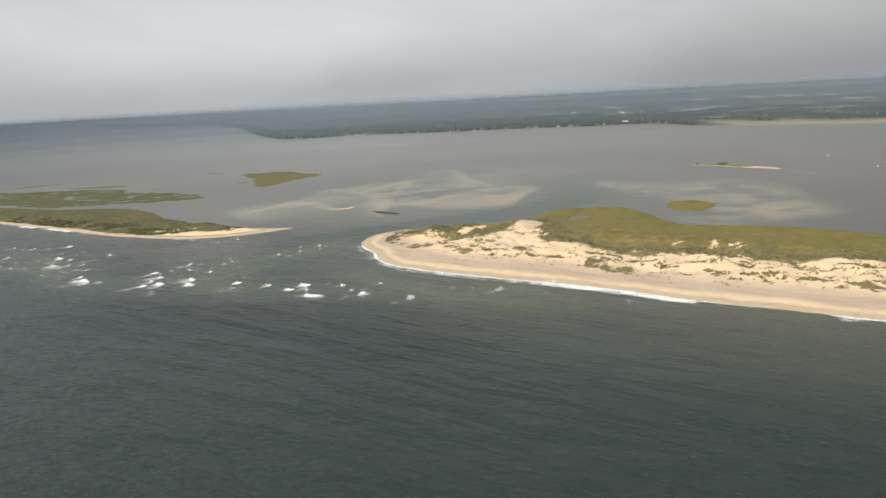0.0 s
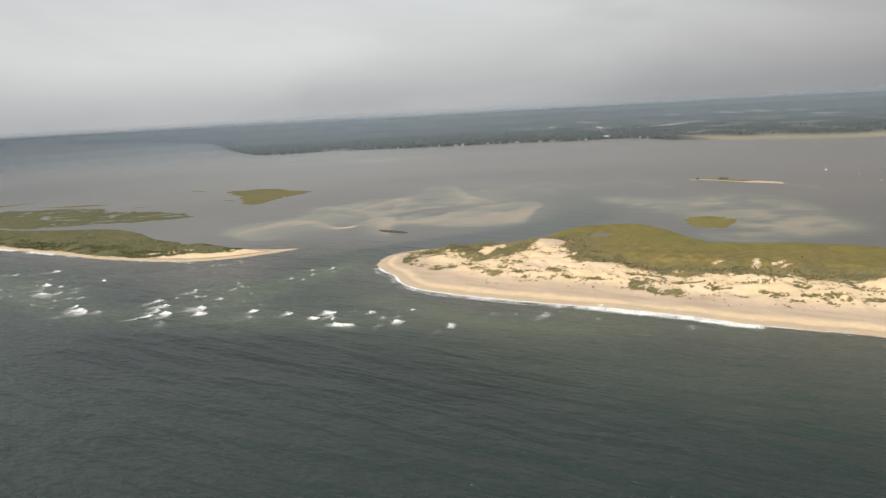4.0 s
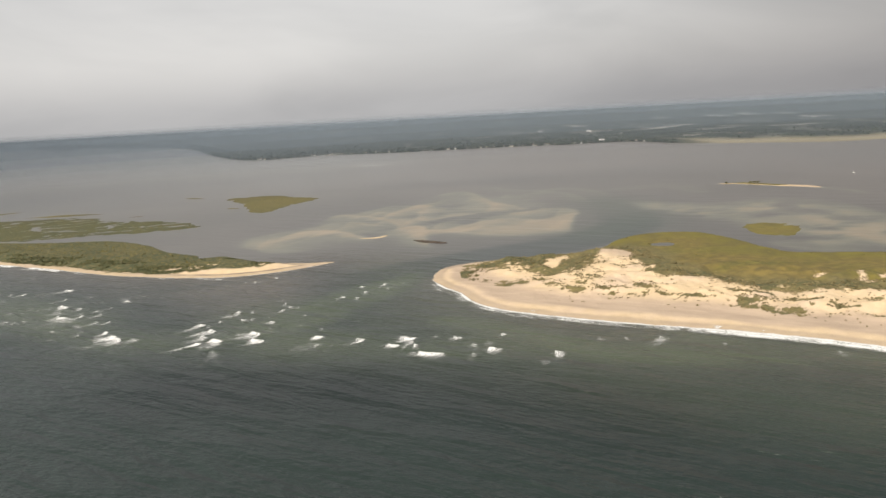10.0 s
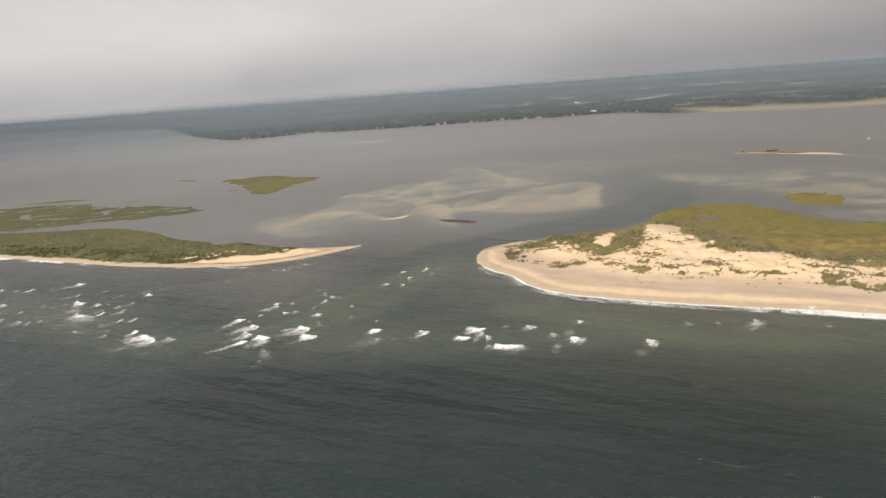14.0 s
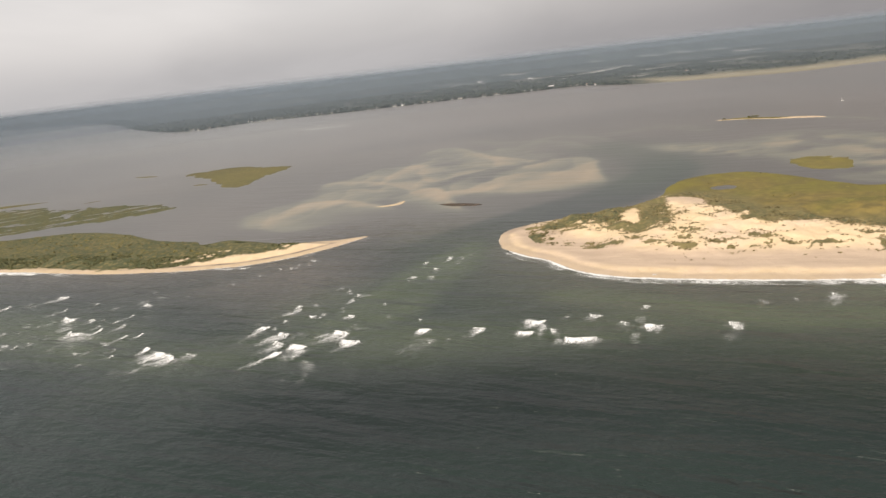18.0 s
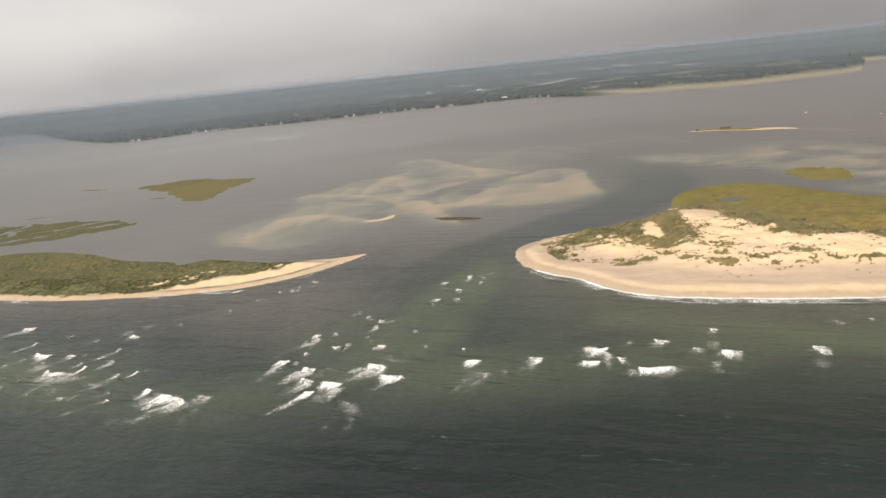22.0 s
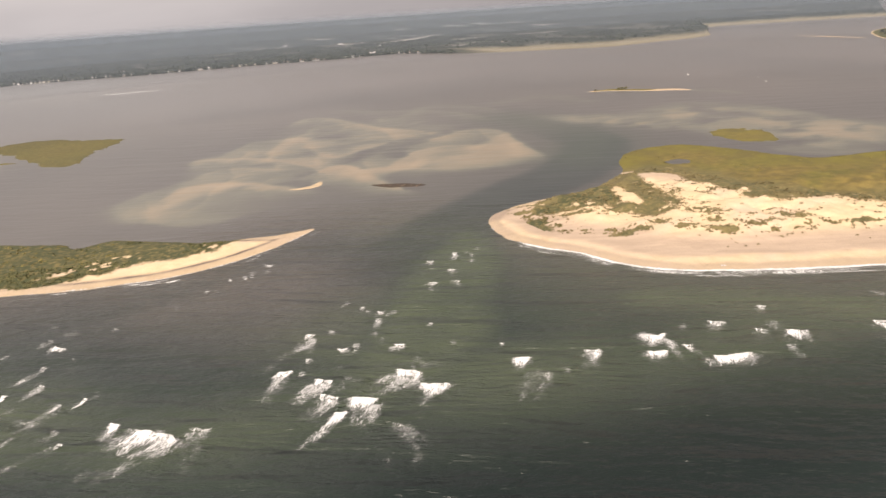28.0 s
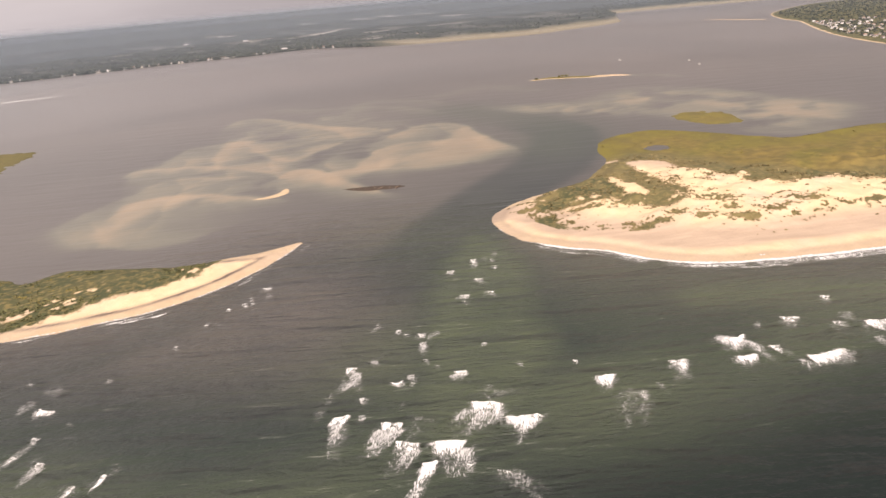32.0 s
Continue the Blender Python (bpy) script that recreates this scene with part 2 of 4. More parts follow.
CREAM = plain("weathered_siding", (0.50, 0.46, 0.40), 0.7, 2.0, 0.15)
GREYW = plain("grey_cladding", (0.40, 0.39, 0.38), 0.7, 2.0, 0.15)
ROOF_D = plain("dark_shingles", (0.14, 0.13, 0.13), 0.85, 1.5, 0.3)
ROOF_L = plain("pale_roof", (0.42, 0.40, 0.385), 0.7, 3.0, 0.15)
ROOF_R = plain("brown_shingles", (0.23, 0.16, 0.12), 0.85, 1.5, 0.3)
WINDOW = plain("dark_window_glass", (0.03, 0.035, 0.04), 0.12, 2.0, 0.1)
BARK = plain("bark", (0.12, 0.10, 0.08), 0.9, 0.6, 0.3)
DRIFT = plain("driftwood", (0.16, 0.12, 0.09), 0.9, 0.8, 0.35)
HULL = plain("boat_gelcoat", (0.82, 0.82, 0.80), 0.25, 2.0, 0.05)


# ---- plan arithmetic ----
_lattice = np.random.RandomState(7).rand(512, 512)


def vnoise(x, y, seed=0):
    x, y = np.asarray(x, float) + 37.3 * seed, np.asarray(y, float) - 91.7 * seed
    i, j = np.floor(x).astype(int), np.floor(y).astype(int)
    u, v = x - i, y - j
    u, v = u * u * (3 - 2 * u), v * v * (3 - 2 * v)
    a, b, c, d = (_lattice[(i + p) % 512, (j + q) % 512] for p, q in ((0, 0), (1, 0), (0, 1), (1, 1)))
    return (a * (1 - u) + b * u) * (1 - v) + (c * (1 - u) + d * u) * v


def fbm(x, y, size, octaves=4, seed=0, gain=0.5):
    total, amp, norm = 0.0, 1.0, 0.0
    for k in range(octaves):
        total = total + amp * vnoise(x / size * 2 ** k, y / size * 2 ** k, seed + 3 * k)
        norm, amp = norm + amp, amp * gain
    return total / norm


def smooth(a, b, v):
    t = np.clip((v - a) / (b - a), 0, 1)
    return t * t * (3 - 2 * t)


def spline(pts, closed=True, steps=6):
    p = [Vector(q) for q in pts]
    n, out = len(p), []
    for i in range(n if closed else n - 1):
        a, b, c, d = (p[(i + k) % n] if closed else p[min(max(i + k, 0), n - 1)] for k in (-1, 0, 1, 2))
        for s in range(steps):
            t = s / steps
            out.append(0.5 * (2 * b + (c - a) * t + (2 * a - 5 * b + 4 * c - d) * t * t + (3 * b - a - 3 * c + d) * t ** 3))
    if not closed:
        out.append(p[-1])
    return np.array([tuple(q) for q in out])


def line_dist(x, y, line, closed=False):
    best = np.full(np.shape(x), 1e9)
    m = len(line)
    for i in range(m if closed else m - 1):
        (ax, ay), (bx, by) = line[i], line[(i + 1) % m]
        dx, dy = bx - ax, by - ay
        t = np.clip(((x - ax) * dx + (y - ay) * dy) / (dx * dx + dy * dy + 1e-9), 0, 1)
        best = np.minimum(best, (x - ax - t * dx) ** 2 + (y - ay - t * dy) ** 2)
    return np.sqrt(best)


def line_side(x, y, line):
    """Distance to a line and the side of it: positive to its left."""
    best, side = np.full(np.shape(x), 1e12), np.ones(np.shape(x))
    for (ax, ay), (bx, by) in zip(line[:-1], line[1:]):
        dx, dy = bx - ax, by - ay
        t = np.clip(((x - ax) * dx + (y - ay) * dy) / (dx * dx + dy * dy + 1e-9), 0, 1)
        q = (x - ax - t * dx) ** 2 + (y - ay - t * dy) ** 2
        side = np.where(q < best, dx * (y - ay) - dy * (x - ax), side)
        best = np.minimum(best, q)
    return np.sqrt(best), side


def inside(x, y, poly):
    odd = np.zeros(np.shape(x), bool)
    m = len(poly)
    for i in range(m):
        (ax, ay), (bx, by) = poly[i], poly[(i + 1) % m]
        cross = ((ay > y) != (by > y)) & (x < (bx - ax) * (y - ay) / (by - ay + 1e-12) + ax)
        odd ^= cross
    return odd


def signed(x, y, poly):
    return np.where(inside(x, y, poly), 1, -1) * line_dist(x, y, poly, True)


# the far ground draws together and lifts gently towards the horizon
CX, CY, NEAR, SPAN, HIGH = -215.0, 205.0, 3000.0, 1600.0, 159.0


def far(x, y):
    dx, dy = np.asarray(x, float) - CX, np.asarray(y, float) - CY
    r = np.hypot(dx, dy) + 1e-6
    q = np.where(r > NEAR, NEAR + SPAN * (1 - np.exp(-np.maximum(r - NEAR, 0) / SPAN)), r)
    return CX + dx * q / r, CY + dy * q / r, HIGH * (1 - q / r)


def mesh_object(name, verts, faces, mat, parent=None, attrs=None, shade=True):
    me = bpy.data.meshes.new(name)
    verts, faces = np.asarray(verts, float), np.asarray(faces, int)
    k = faces.shape[1]
    me.vertices.add(len(verts))
    me.vertices.foreach_set("co", verts.ravel())
    me.loops.add(faces.size)
    me.loops.foreach_set("vertex_index", faces.ravel())
    me.polygons.add(len(faces))
    me.polygons.foreach_set("loop_start", np.arange(0, faces.size, k))
    me.polygons.foreach_set("use_smooth", np.full(len(faces), shade))
    for key, values in (attrs or {}).items():
        me.attributes.new(key, "FLOAT", "POINT").data.foreach_set("value", np.asarray(values, float).ravel())
    me.update(calc_edges=True)
    me.validate()
    me.materials.append(mat)
    ob = new(name, me)
    ob.parent = parent
    return ob


def grid_faces(nx, ny, keep):
    """Quads of an nx by ny lattice whose cell mask is keep, with the unused points left out."""
    idx = np.arange(nx * ny).reshape(nx, ny)
    q = np.stack([idx[:-1, :-1], idx[1:, :-1], idx[1:, 1:], idx[:-1, 1:]], -1)[keep]
    used, inv = np.unique(q.ravel(), return_inverse=True)
    return used, inv.reshape(-1, 4)


# ---- water: one sheet from the ocean to the far shore ----
def axis(lo, hi, step, reach):
    core = list(np.arange(lo, hi + 0.1, step))
    left, right, s = [lo], [hi], step
    while left[-1] > -reach or right[-1] < reach:
        s = min(s * 1.18, 90)
        left.append(left[-1] - s), right.append(right[-1] + s)
    return np.array(left[:0:-1] + core + right[1:])


# shoals of the flood fan: crest line, reach to its left and to its right, strength
SHOALS = [
    ([(-364, 1009), (-359, 962), (-344, 940), (-319, 939)], 58, 9, 0.46),
    ([(-360, 1088), (-381, 1071), (-390, 1055), (-389, 1014), (-375, 981)], 62, 10, 0.40),
    ([(-337, 1068), (-322, 1084), (-297, 1081), (-270, 1062), (-247, 1034), (-227, 1000)], 7, 34, 0.66),
    ([(-299, 1135), (-275, 1148), (-246, 1125), (-223, 1105)], 9, 28, 0.44),
    ([(-299, 1213), (-285, 1233), (-259, 1210), (-237, 1198), (-223, 1173)], 8, 34, 0.56),
    ([(-248, 1252), (-220, 1285), (-199, 1308), (-166, 1298), (-142, 1279)], 9, 48, 0.48),
    ([(-169, 1286), (-195, 1234), (-218, 1175), (-203, 1146), (-189, 1097), (-187, 1058)], 38, 8, 0.58),
    ([(-154, 1225), (-156, 1173), (-148, 1120), (-109, 1144), (-71, 1159)], 34, 8, 0.54),
    ([(-184, 1064), (-162, 1072), (-151, 1049), (-154, 998), (-152, 955), (-148, 938)], 7, 34, 0.74),
]
SHOALS += [
    ([(-138, 1028), (-122, 1024), (-96, 1047), (-56, 1080), (-24, 1082), (2, 1069)], 7, 34, 0.55),
    ([(-15, 1135), (52, 1162), (76, 1133), (70, 1089), (43, 1016), (27, 957)], 7, 36, 0.60),
    ([(-113, 1433), (-76, 1463), (-49, 1390), (-38, 1315), (-25, 1254), (3, 1202)], 8, 34, 0.58),
    ([(-81, 1239), (-42, 1221), (-19, 1171)], 10, 30, 0.45),
    ([(-7, 1494), (28, 1438), (72, 1406), (122, 1421), (148, 1392), (170, 1309)], 16, 52, 0.36),
    ([(43, 1359), (82, 1386), (111, 1330), (121, 1251)], 8, 44, 0.34),
    ([(183, 1141), (198, 1095), (225, 1060), (287, 1058), (324, 1022), (337, 945), (338, 883), (347, 827)], 38, 16, 0.30),
    ([(205, 1174), (256, 1112), (315, 1105), (383, 1124), (422, 1072), (430, 1011), (425, 939), (390, 865), (389, 798)], 16, 50, 0.28),
    ([(282, 862), (327, 828), (328, 785)], 24, 18, 0.45),
    ([(222, 810), (234, 775), (281, 755)], 22, 12, 0.42),
    ([(213, 1355), (307, 1355), (318, 1252)], 40, 40, 0.28),
    ([(505, 1215), (522, 1170), (525, 1130)], 9, 12, 0.55),
]
FAN = spline([(-425, 1060), (-400, 965), (-290, 975), (-163, 975), (-91, 950), (-27, 925), (35, 950), (72, 1040), (95, 1120), (80, 1230), (60, 1330), (-50, 1430), (-110, 1440), (-190, 1310), (-300, 1235), (-340, 1110)])
FAN_E = spline([(170, 1100), (205, 1165), (293, 1125), (383, 1120), (430, 1040), (440, 900), (420, 790), (330, 760), (235, 790), (228, 930), (190, 1030)])
PLATEAU = spline([(-142, 1022), (-96, 1047), (-47, 1082), (2, 1072), (73, 1110), (52, 1023), (25, 960), (-27, 936), (-81, 955), (-112, 985)])
CHANNEL = spline([(-222, 752), (-165, 795), (-90, 838), (-30, 862), (25, 890), (85, 935), (125, 990), (135, 1060)], False)
BAR = spline([(-620, 800), (-480, 690), (-400, 625), (-320, 605), (-230, 580), (-165, 562), (-50, 541), (60, 530), (190, 440)], False)
PLUME = spline([(-275, 850), (-225, 778), (-240, 735), (-263, 700), (-312, 672), (-365, 700), (-430, 760), (-360, 800)])
WEDGE = spline([(-150, 790), (-152, 735), (-172, 690), (-200, 648), (-228, 612), (-272, 584), (-322, 588), (-318, 622), (-288, 662), (-243, 722), (-200, 765)])
LEE = spline([(-130, 612), (-99, 578), (-57, 536), (-10, 512), (60, 492)], False)
BAR_IN = spline([(-330, 610), (-300, 668), (-258, 680), (-225, 702), (-175, 745)], False)

xs, ys = axis(-1000, 700, 4.0, 4700), axis(400, 1560, 4.0, 4700)
X, Y = np.meshgrid(xs, ys, indexing="ij")
R = np.hypot(X - CX, Y - CY)
cap = np.minimum(1.0, (NEAR + SPAN * 0.9996) / (R + 1e-9))
X, Y = CX + (X - CX) * cap, CY + (Y - CY) * cap
Q = np.minimum(R, NEAR + SPAN * 0.9996)
true_r = np.where(Q > NEAR, NEAR - SPAN * np.log(np.maximum(1 - (Q - NEAR) / SPAN, 1e-6)), Q + 1e-6)
Z = HIGH * (1 - Q / np.maximum(true_r, Q))
SHORE_N = spline([(-6800, 6400), (-5900, 8125), (-5200, 8700), (-3900, 7730), (-2171, 5773), (-1560, 4600), (-1250, 3800), (-890, 3120), (-609, 3150), (-240, 3040), (0, 3000), (208, 2965), (430, 2880), (660, 2840), (800, 2500), (945, 2330), (1115, 2180), (1300, 2170), (1600, 2200), (2000, 2600), (2600, 2200)], False, 26)
ang = np.arctan2(SHORE_N[:, 0] - CX, SHORE_N[:, 1] - CY)
rad = np.hypot(SHORE_N[:, 0] - CX, SHORE_N[:, 1] - CY)
order = np.argsort(ang)
inland = true_r - np.interp(np.arctan2(X - CX, Y - CY), ang[order], rad[order], 1e6, 1e6)
Z = Z - 40 * smooth(150, 700, inland)  # the sea bed under the mainland
wx, wy = X + 15 * (fbm(X, Y, 40, 4, 1, 0.55) - 0.5), Y + 15 * (fbm(X, Y, 40, 4, 2, 0.55) - 0.5)
grain = fbm(wx * 1.5 + 0.7 * wy, wy * 1.1 - 1.3 * wx, 26, 4, 6, 0.6)
clear = np.ones_like(X)
for crest, one, other, strength in SHOALS:
    d, side = line_side(wx, wy, spline(crest, False))
    reach = np.where(side > 0, one, other) * (0.75 + 0.5 * fbm(X, Y, 60, 2, 3))
    edge = np.minimum(one, other)
    steep = np.where(np.where(side > 0, one, other) <= edge, np.exp(-(d / (0.8 * edge)) ** 2), np.exp(-(d / (0.8 * reach)) ** 1.2))
    clear *= 1 - strength * steep * (0.95 + 0.6 * (grain - 0.5))
# faint ripples of drifted sand over the whole fan, each with a steep front towards the bay
lobe = ((-0.82 * X + 0.57 * Y + 90 * (fbm(X, Y, 130, 3, 4) - 0.5)) / (34 + 0.01 * Y)) % 1.0
lobe = lobe ** 1.4 * smooth(1.0, 0.90, lobe) * smooth(0.42, 0.66, fbm(X * 0.8 - Y * 0.3, Y * 1.3, 75, 3, 5))
fan_w, fan_e = signed(wx, wy, FAN), signed(wx, wy, FAN_E)
clear *= 1 - 0.42 * lobe * np.maximum(smooth(-25, 45, fan_w), 0.8 * smooth(-20, 40, fan_e))
clear *= 1 - 0.60 * smooth(-6, 22, signed(wx, wy, PLATEAU)) * (0.65 + 0.7 * (fbm(wx, wy, 50, 3, 8) - 0.2))
clear *= 1 - np.maximum(0.36 * smooth(-14, 60, fan_w), 0.54 * smooth(-20, 50, fan_e)) * smooth(0.28, 0.62, fbm(wx + 0.6 * wy, wy * 1.8 - 0.5 * wx, 60, 4, 11, 0.6))
shoal = np.clip(1 - clear, 0, 1)
shoal *= 1 - 0.95 * np.exp(-(line_dist(X, Y, CHANNEL) / 40) ** 2) * smooth(1090, 950, Y)
shoal = np.clip(1.0 * (shoal - 0.03), 0, 1)
OCEAN = spline([(-4700, 3300), (-1600, 1480), (-1000, 1140), (-692, 971), (-515, 868), (-367, 812), (-270, 840), (-190, 800), (-140, 720), (-73, 616), (136, 493), (420, 330), (900, 60), (4700, -2200)], False)
sea_side = inside(X, Y, np.vstack([OCEAN, [(4700, -6000), (-4700, -6000)]]))
shore_d = line_dist(X, Y, OCEAN) * np.where(sea_side, -1, 1)
# silt also grows with distance, which paints in the far bay's sky brightness
silt = smooth(-120, 60, shore_d) * (0.62 + 0.36 * (fbm(X, Y, 260, 4, 12) - 0.5)) * (1 + 0.60 * smooth(150, 1500, shore_d))
silt *= 1 - 0.36 * np.exp(-(line_dist(wx, wy, [(40, 930), (120, 975), (150, 1060), (140, 1200)]) / 62) ** 2)
silt *= 1 - 0.74 * np.exp(-((line_dist(X, Y, CHANNEL) + 14 * (fbm(X, Y, 50, 3, 18) - 0.5)) / 40) ** 8) * smooth(1120, 960, Y)
silt = np.maximum(silt, 0.62 * smooth(-45, 60, signed(wx, wy, PLUME)) * (0.75 + 0.5 * (fbm(X, Y, 60, 4, 14) - 0.5)))
bar_d = np.minimum(line_dist(X, Y, BAR), line_dist(X, Y, BAR_IN))
green = 0.75 * np.exp(-(bar_d / 40) ** 2) * (0.1 + 0.9 * fbm(X, Y, 70, 4, 15))
wedge = signed(wx, wy, WEDGE)
green = np.maximum(green, 0.80 * smooth(-12, 24, wedge) * smooth(-30, 30, wedge + 45 * fbm(X, Y, 45, 3, 16)) * (0.65 + 0.7 * (fbm(X, Y, 60, 4, 19) - 0.3)))
green = np.maximum(green, 0.24 * smooth(-190, -90, shore_d) * smooth(-270, -180, X) * (0.7 + 0.6 * fbm(X, Y, 80, 3, 24)))
passage = 0.30 * np.exp(-(line_dist(wx, wy, [(60, 940), (125, 985), (150, 1060), (140, 1220)]) / 58) ** 2)
green = np.maximum(green, 0.70 * np.exp(-(line_dist(wx, wy, LEE) / 24) ** 2) * (0.5 + 0.8 * fbm(X, Y, 60, 3, 13)))
silt *= 1 - 0.7 * smooth(-8, 20, wedge)
green = np.clip(green, 0, 1) * np.where(sea_side, 1, np.exp(-np.maximum(shore_d, 0) / 60))
green = np.maximum(green, passage)
deep = smooth(45, 170, bar_d + 60 * (fbm(X, Y, 150, 3, 17) - 0.5)) * sea_side
# sky sheen on the far western bay, painted as a paler water colour
sky_sheen = 0.9 * smooth(350, 1600, shore_d) * smooth(150, -600, X)
# a darker band of water seaward of the bar
dark_band = 0.8 * np.exp(-((line_dist(wx, wy, [(-310, 505), (-220, 500), (-140, 478), (-40, 440)]) + 30 * (fbm(X, Y, 70, 3, 23) - 0.5)) / 52) ** 2)
calm = np.clip(np.where(sea_side, 1.0, 1.0 - 0.93 * smooth(0, 120, shore_d)) * (1 - 0.35 * smooth(900, 3000, R)), 0.06, 1)
keep = (np.stack([R[:-1, :-1], R[1:, :-1], R[1:, 1:], R[:-1, 1:]]).min(0) < NEAR + SPAN)
used, faces = grid_faces(len(xs), len(ys), keep)
V = np.stack([X, Y, Z], -1).reshape(-1, 3)[used]
pick = lambda a: a.reshape(-1)[used]
tagged(mesh_object("water", V, faces, WATER, None, dict(shoal=pick(shoal), silt=pick(silt), green=pick(green), deep=pick(deep), dark_band=pick(dark_band), sky_sheen=pick(sky_sheen), calm=pick(calm))),
       "grey-green ocean and silty brown bay water over pale shoals", "water", "", "structure")


# ---- low islands ----
def land(name, outline, label, category, step=3.0, sand=None, top=0.9, beach=0.0, seed=0, extra=None, mud=0.0, kind="structure", rough=5.0, creeks=0.0, straw=1.0, scrubby=0.0):
    """A low island as one ground sheet. sand(x, y, d): how bare the ground is; extra(x, y, d, h): more height."""
    poly = spline(outline)
    (x0, y0), (x1, y1) = poly.min(0) - 14, poly.max(0) + 14
    gx, gy = np.arange(x0, x1, step), np.arange(y0, y1, step)
    x, y = np.meshgrid(gx, gy, indexing="ij")
    wob = rough * (fbm(x, y, 24, 4, seed + 20, 0.6) - 0.5)
    d = signed(x, y, poly) + wob
    bare = np.clip(sand(x, y, d), 0, 1) if sand else np.zeros_like(x)
    h = top * smooth(-6, 5, d) - 0.45 + 0.5 * (fbm(x, y, 14, 4, seed + 31) - 0.5) * smooth(2, 12, d)
    h = np.where(d < 0, np.maximum(-1.6, d * 0.14), np.where(bare > 0.5, np.minimum(h, d * 0.07 + 0.02), h))
    if extra:
        h = h + extra(x, y, d)
    if creeks:
        h = np.where(np.abs(fbm(x * 0.55 + y * 0.5, y * 1.9 - x * 0.55, 75, 3, seed + 80) - 0.5) < creeks, -0.4, h)
    if name == "barrier_island_east":
        h = np.where(((x - 113) / 14) ** 2 + ((y - 841) / 11) ** 2 < 1 + 0.8 * (fbm(x, y, 9, 3, 36) - 0.5), -0.4, h)
        h = np.where(np.hypot(x - 215, y - 637) < 4 + 4 * (fbm(x, y, 9, 3, 38) - 0.5), -0.4, h)
    veg = 1 - bare
    tide = (11.0 if name == "barrier_island_west" else 8.0) + 4 * (fbm(x, y, 60, 3, 33) - 0.5)
    line = 0.85 if name == "barrier_island_west" else 0.40
    wet = bare * (0.36 * smooth(tide + 1.5, tide - 1.5, d) + line * np.exp(-((d - tide - 1.0) / 2.0) ** 2) * (0.6 + 0.8 * fbm(x, y, 18, 3, 39)))
    wet = np.clip(wet, 0, 1)
    scrub = smooth(0.45, 0.62, fbm(x, y, 33, 4, seed + 40)) * veg
    scrub = np.maximum(scrub, scrubby * veg * (0.6 + 0.8 * fbm(x, y, 40, 3, seed + 44)))
    c = np.stack([d[:-1, :-1], d[1:, :-1], d[1:, 1:], d[:-1, 1:]]).max(0) > -8
    used, faces = grid_faces(len(gx), len(gy), c)
    v = np.stack([x, y, h], -1).reshape(-1, 3)[used]
    pk = lambda a: np.broadcast_to(a, x.shape).reshape(-1)[used]
    marsh, dry = np.full_like(x, straw) * (0.7 + 0.6 * fbm(x, y, 50, 3, seed + 90)), np.ones_like(x)
    if name == "barrier_island_east":
        marsh = smooth(18, 55, line_dist(x, y, VEG_EDGE) + 30 * (fbm(x, y, 40, 3, 34) - 0.5)) * inside(x, y, EDGE_POLY) * smooth(-5, 35, x + 0.4 * (y - 800))
        sea = line_dist(x, y, EAST_SHORE) + 12 * (fbm(x, y, 30, 4, 37) - 0.5)
        scrub = np.maximum(scrub * 0.5, 0.8 * smooth(46, 8, line_dist(x, y, VEG_EDGE)) * smooth(0.38, 0.56, fbm(x, y, 20, 4, 45)) * smooth(60, 75, x + 0.2 * (y - 700)) * veg)
        copse = smooth(-2, 4, signed(x, y, COPSE)) + smooth(0, -30, x) * smooth(735, 760, y) * smooth(0.34, 0.5, fbm(x, y, 22, 4, 49))
        scrub = np.maximum(scrub, 0.95 * np.clip(copse, 0, 1) * veg)
        # darker at the plume's head: wet sand with its shade painted in
        dry = np.maximum(smooth(40, 64, sea), smooth(22, 14, sea) * 0.75) * (1 - 0.8 * smooth(34, 8, line_dist(x, y, [(44, 818), (64, 792)]) + 10 * (fbm(x, y, 20, 3, 46) - 0.5)))
    elif name == "barrier_island_west":
        marsh = (0.12 + 0.16 * smooth(-350, -470, x)) * smooth(22, 60, line_dist(x, y, WEST_SHORE) + 40 * (fbm(x, y, 40, 3, 35) - 0.5))
    marsh = np.clip(marsh, 0, 1)
    at = dict(rim=pk(smooth(60, 8, d) * straw), dry=pk(dry), veg=pk(veg), wet=pk(wet), marsh=pk(marsh), scrub=pk(scrub * (0.25 + 0.75 * (1 - marsh))), mud=pk(mud * np.ones_like(x)))
    ob = tagged(mesh_object(name, v, faces, LAND, None, at), label, category, "", kind)
    return ob, (gx, gy, h, d, bare, marsh)


EAST_SHORE = spline([(-141, 772), (-144, 745), (-136, 715), (-122, 690), (-113, 660), (-98, 636), (-73, 616), (-40, 595), (0, 573), (55, 545), (100, 519), (136, 493), (202, 458), (250, 428), (420, 330), (700, 170)], False)
EAST_RIM = [(-141, 772), (-144, 745), (-136, 715), (-122, 690), (-113, 660), (-98, 636), (-73, 616), (-40, 595), (0, 573), (55, 545), (100, 519), (136, 493), (202, 458), (250, 428), (420, 330), (700, 170),
            (900, 300), (640, 545), (450, 640), (386, 676), (341, 713), (290, 744), (222, 762), (207, 790), (200, 830), (190, 872), (165, 906), (112, 906), (74, 880), (46, 845), (25, 832), (-13, 815), (-60, 813), (-105, 810), (-130, 795)]
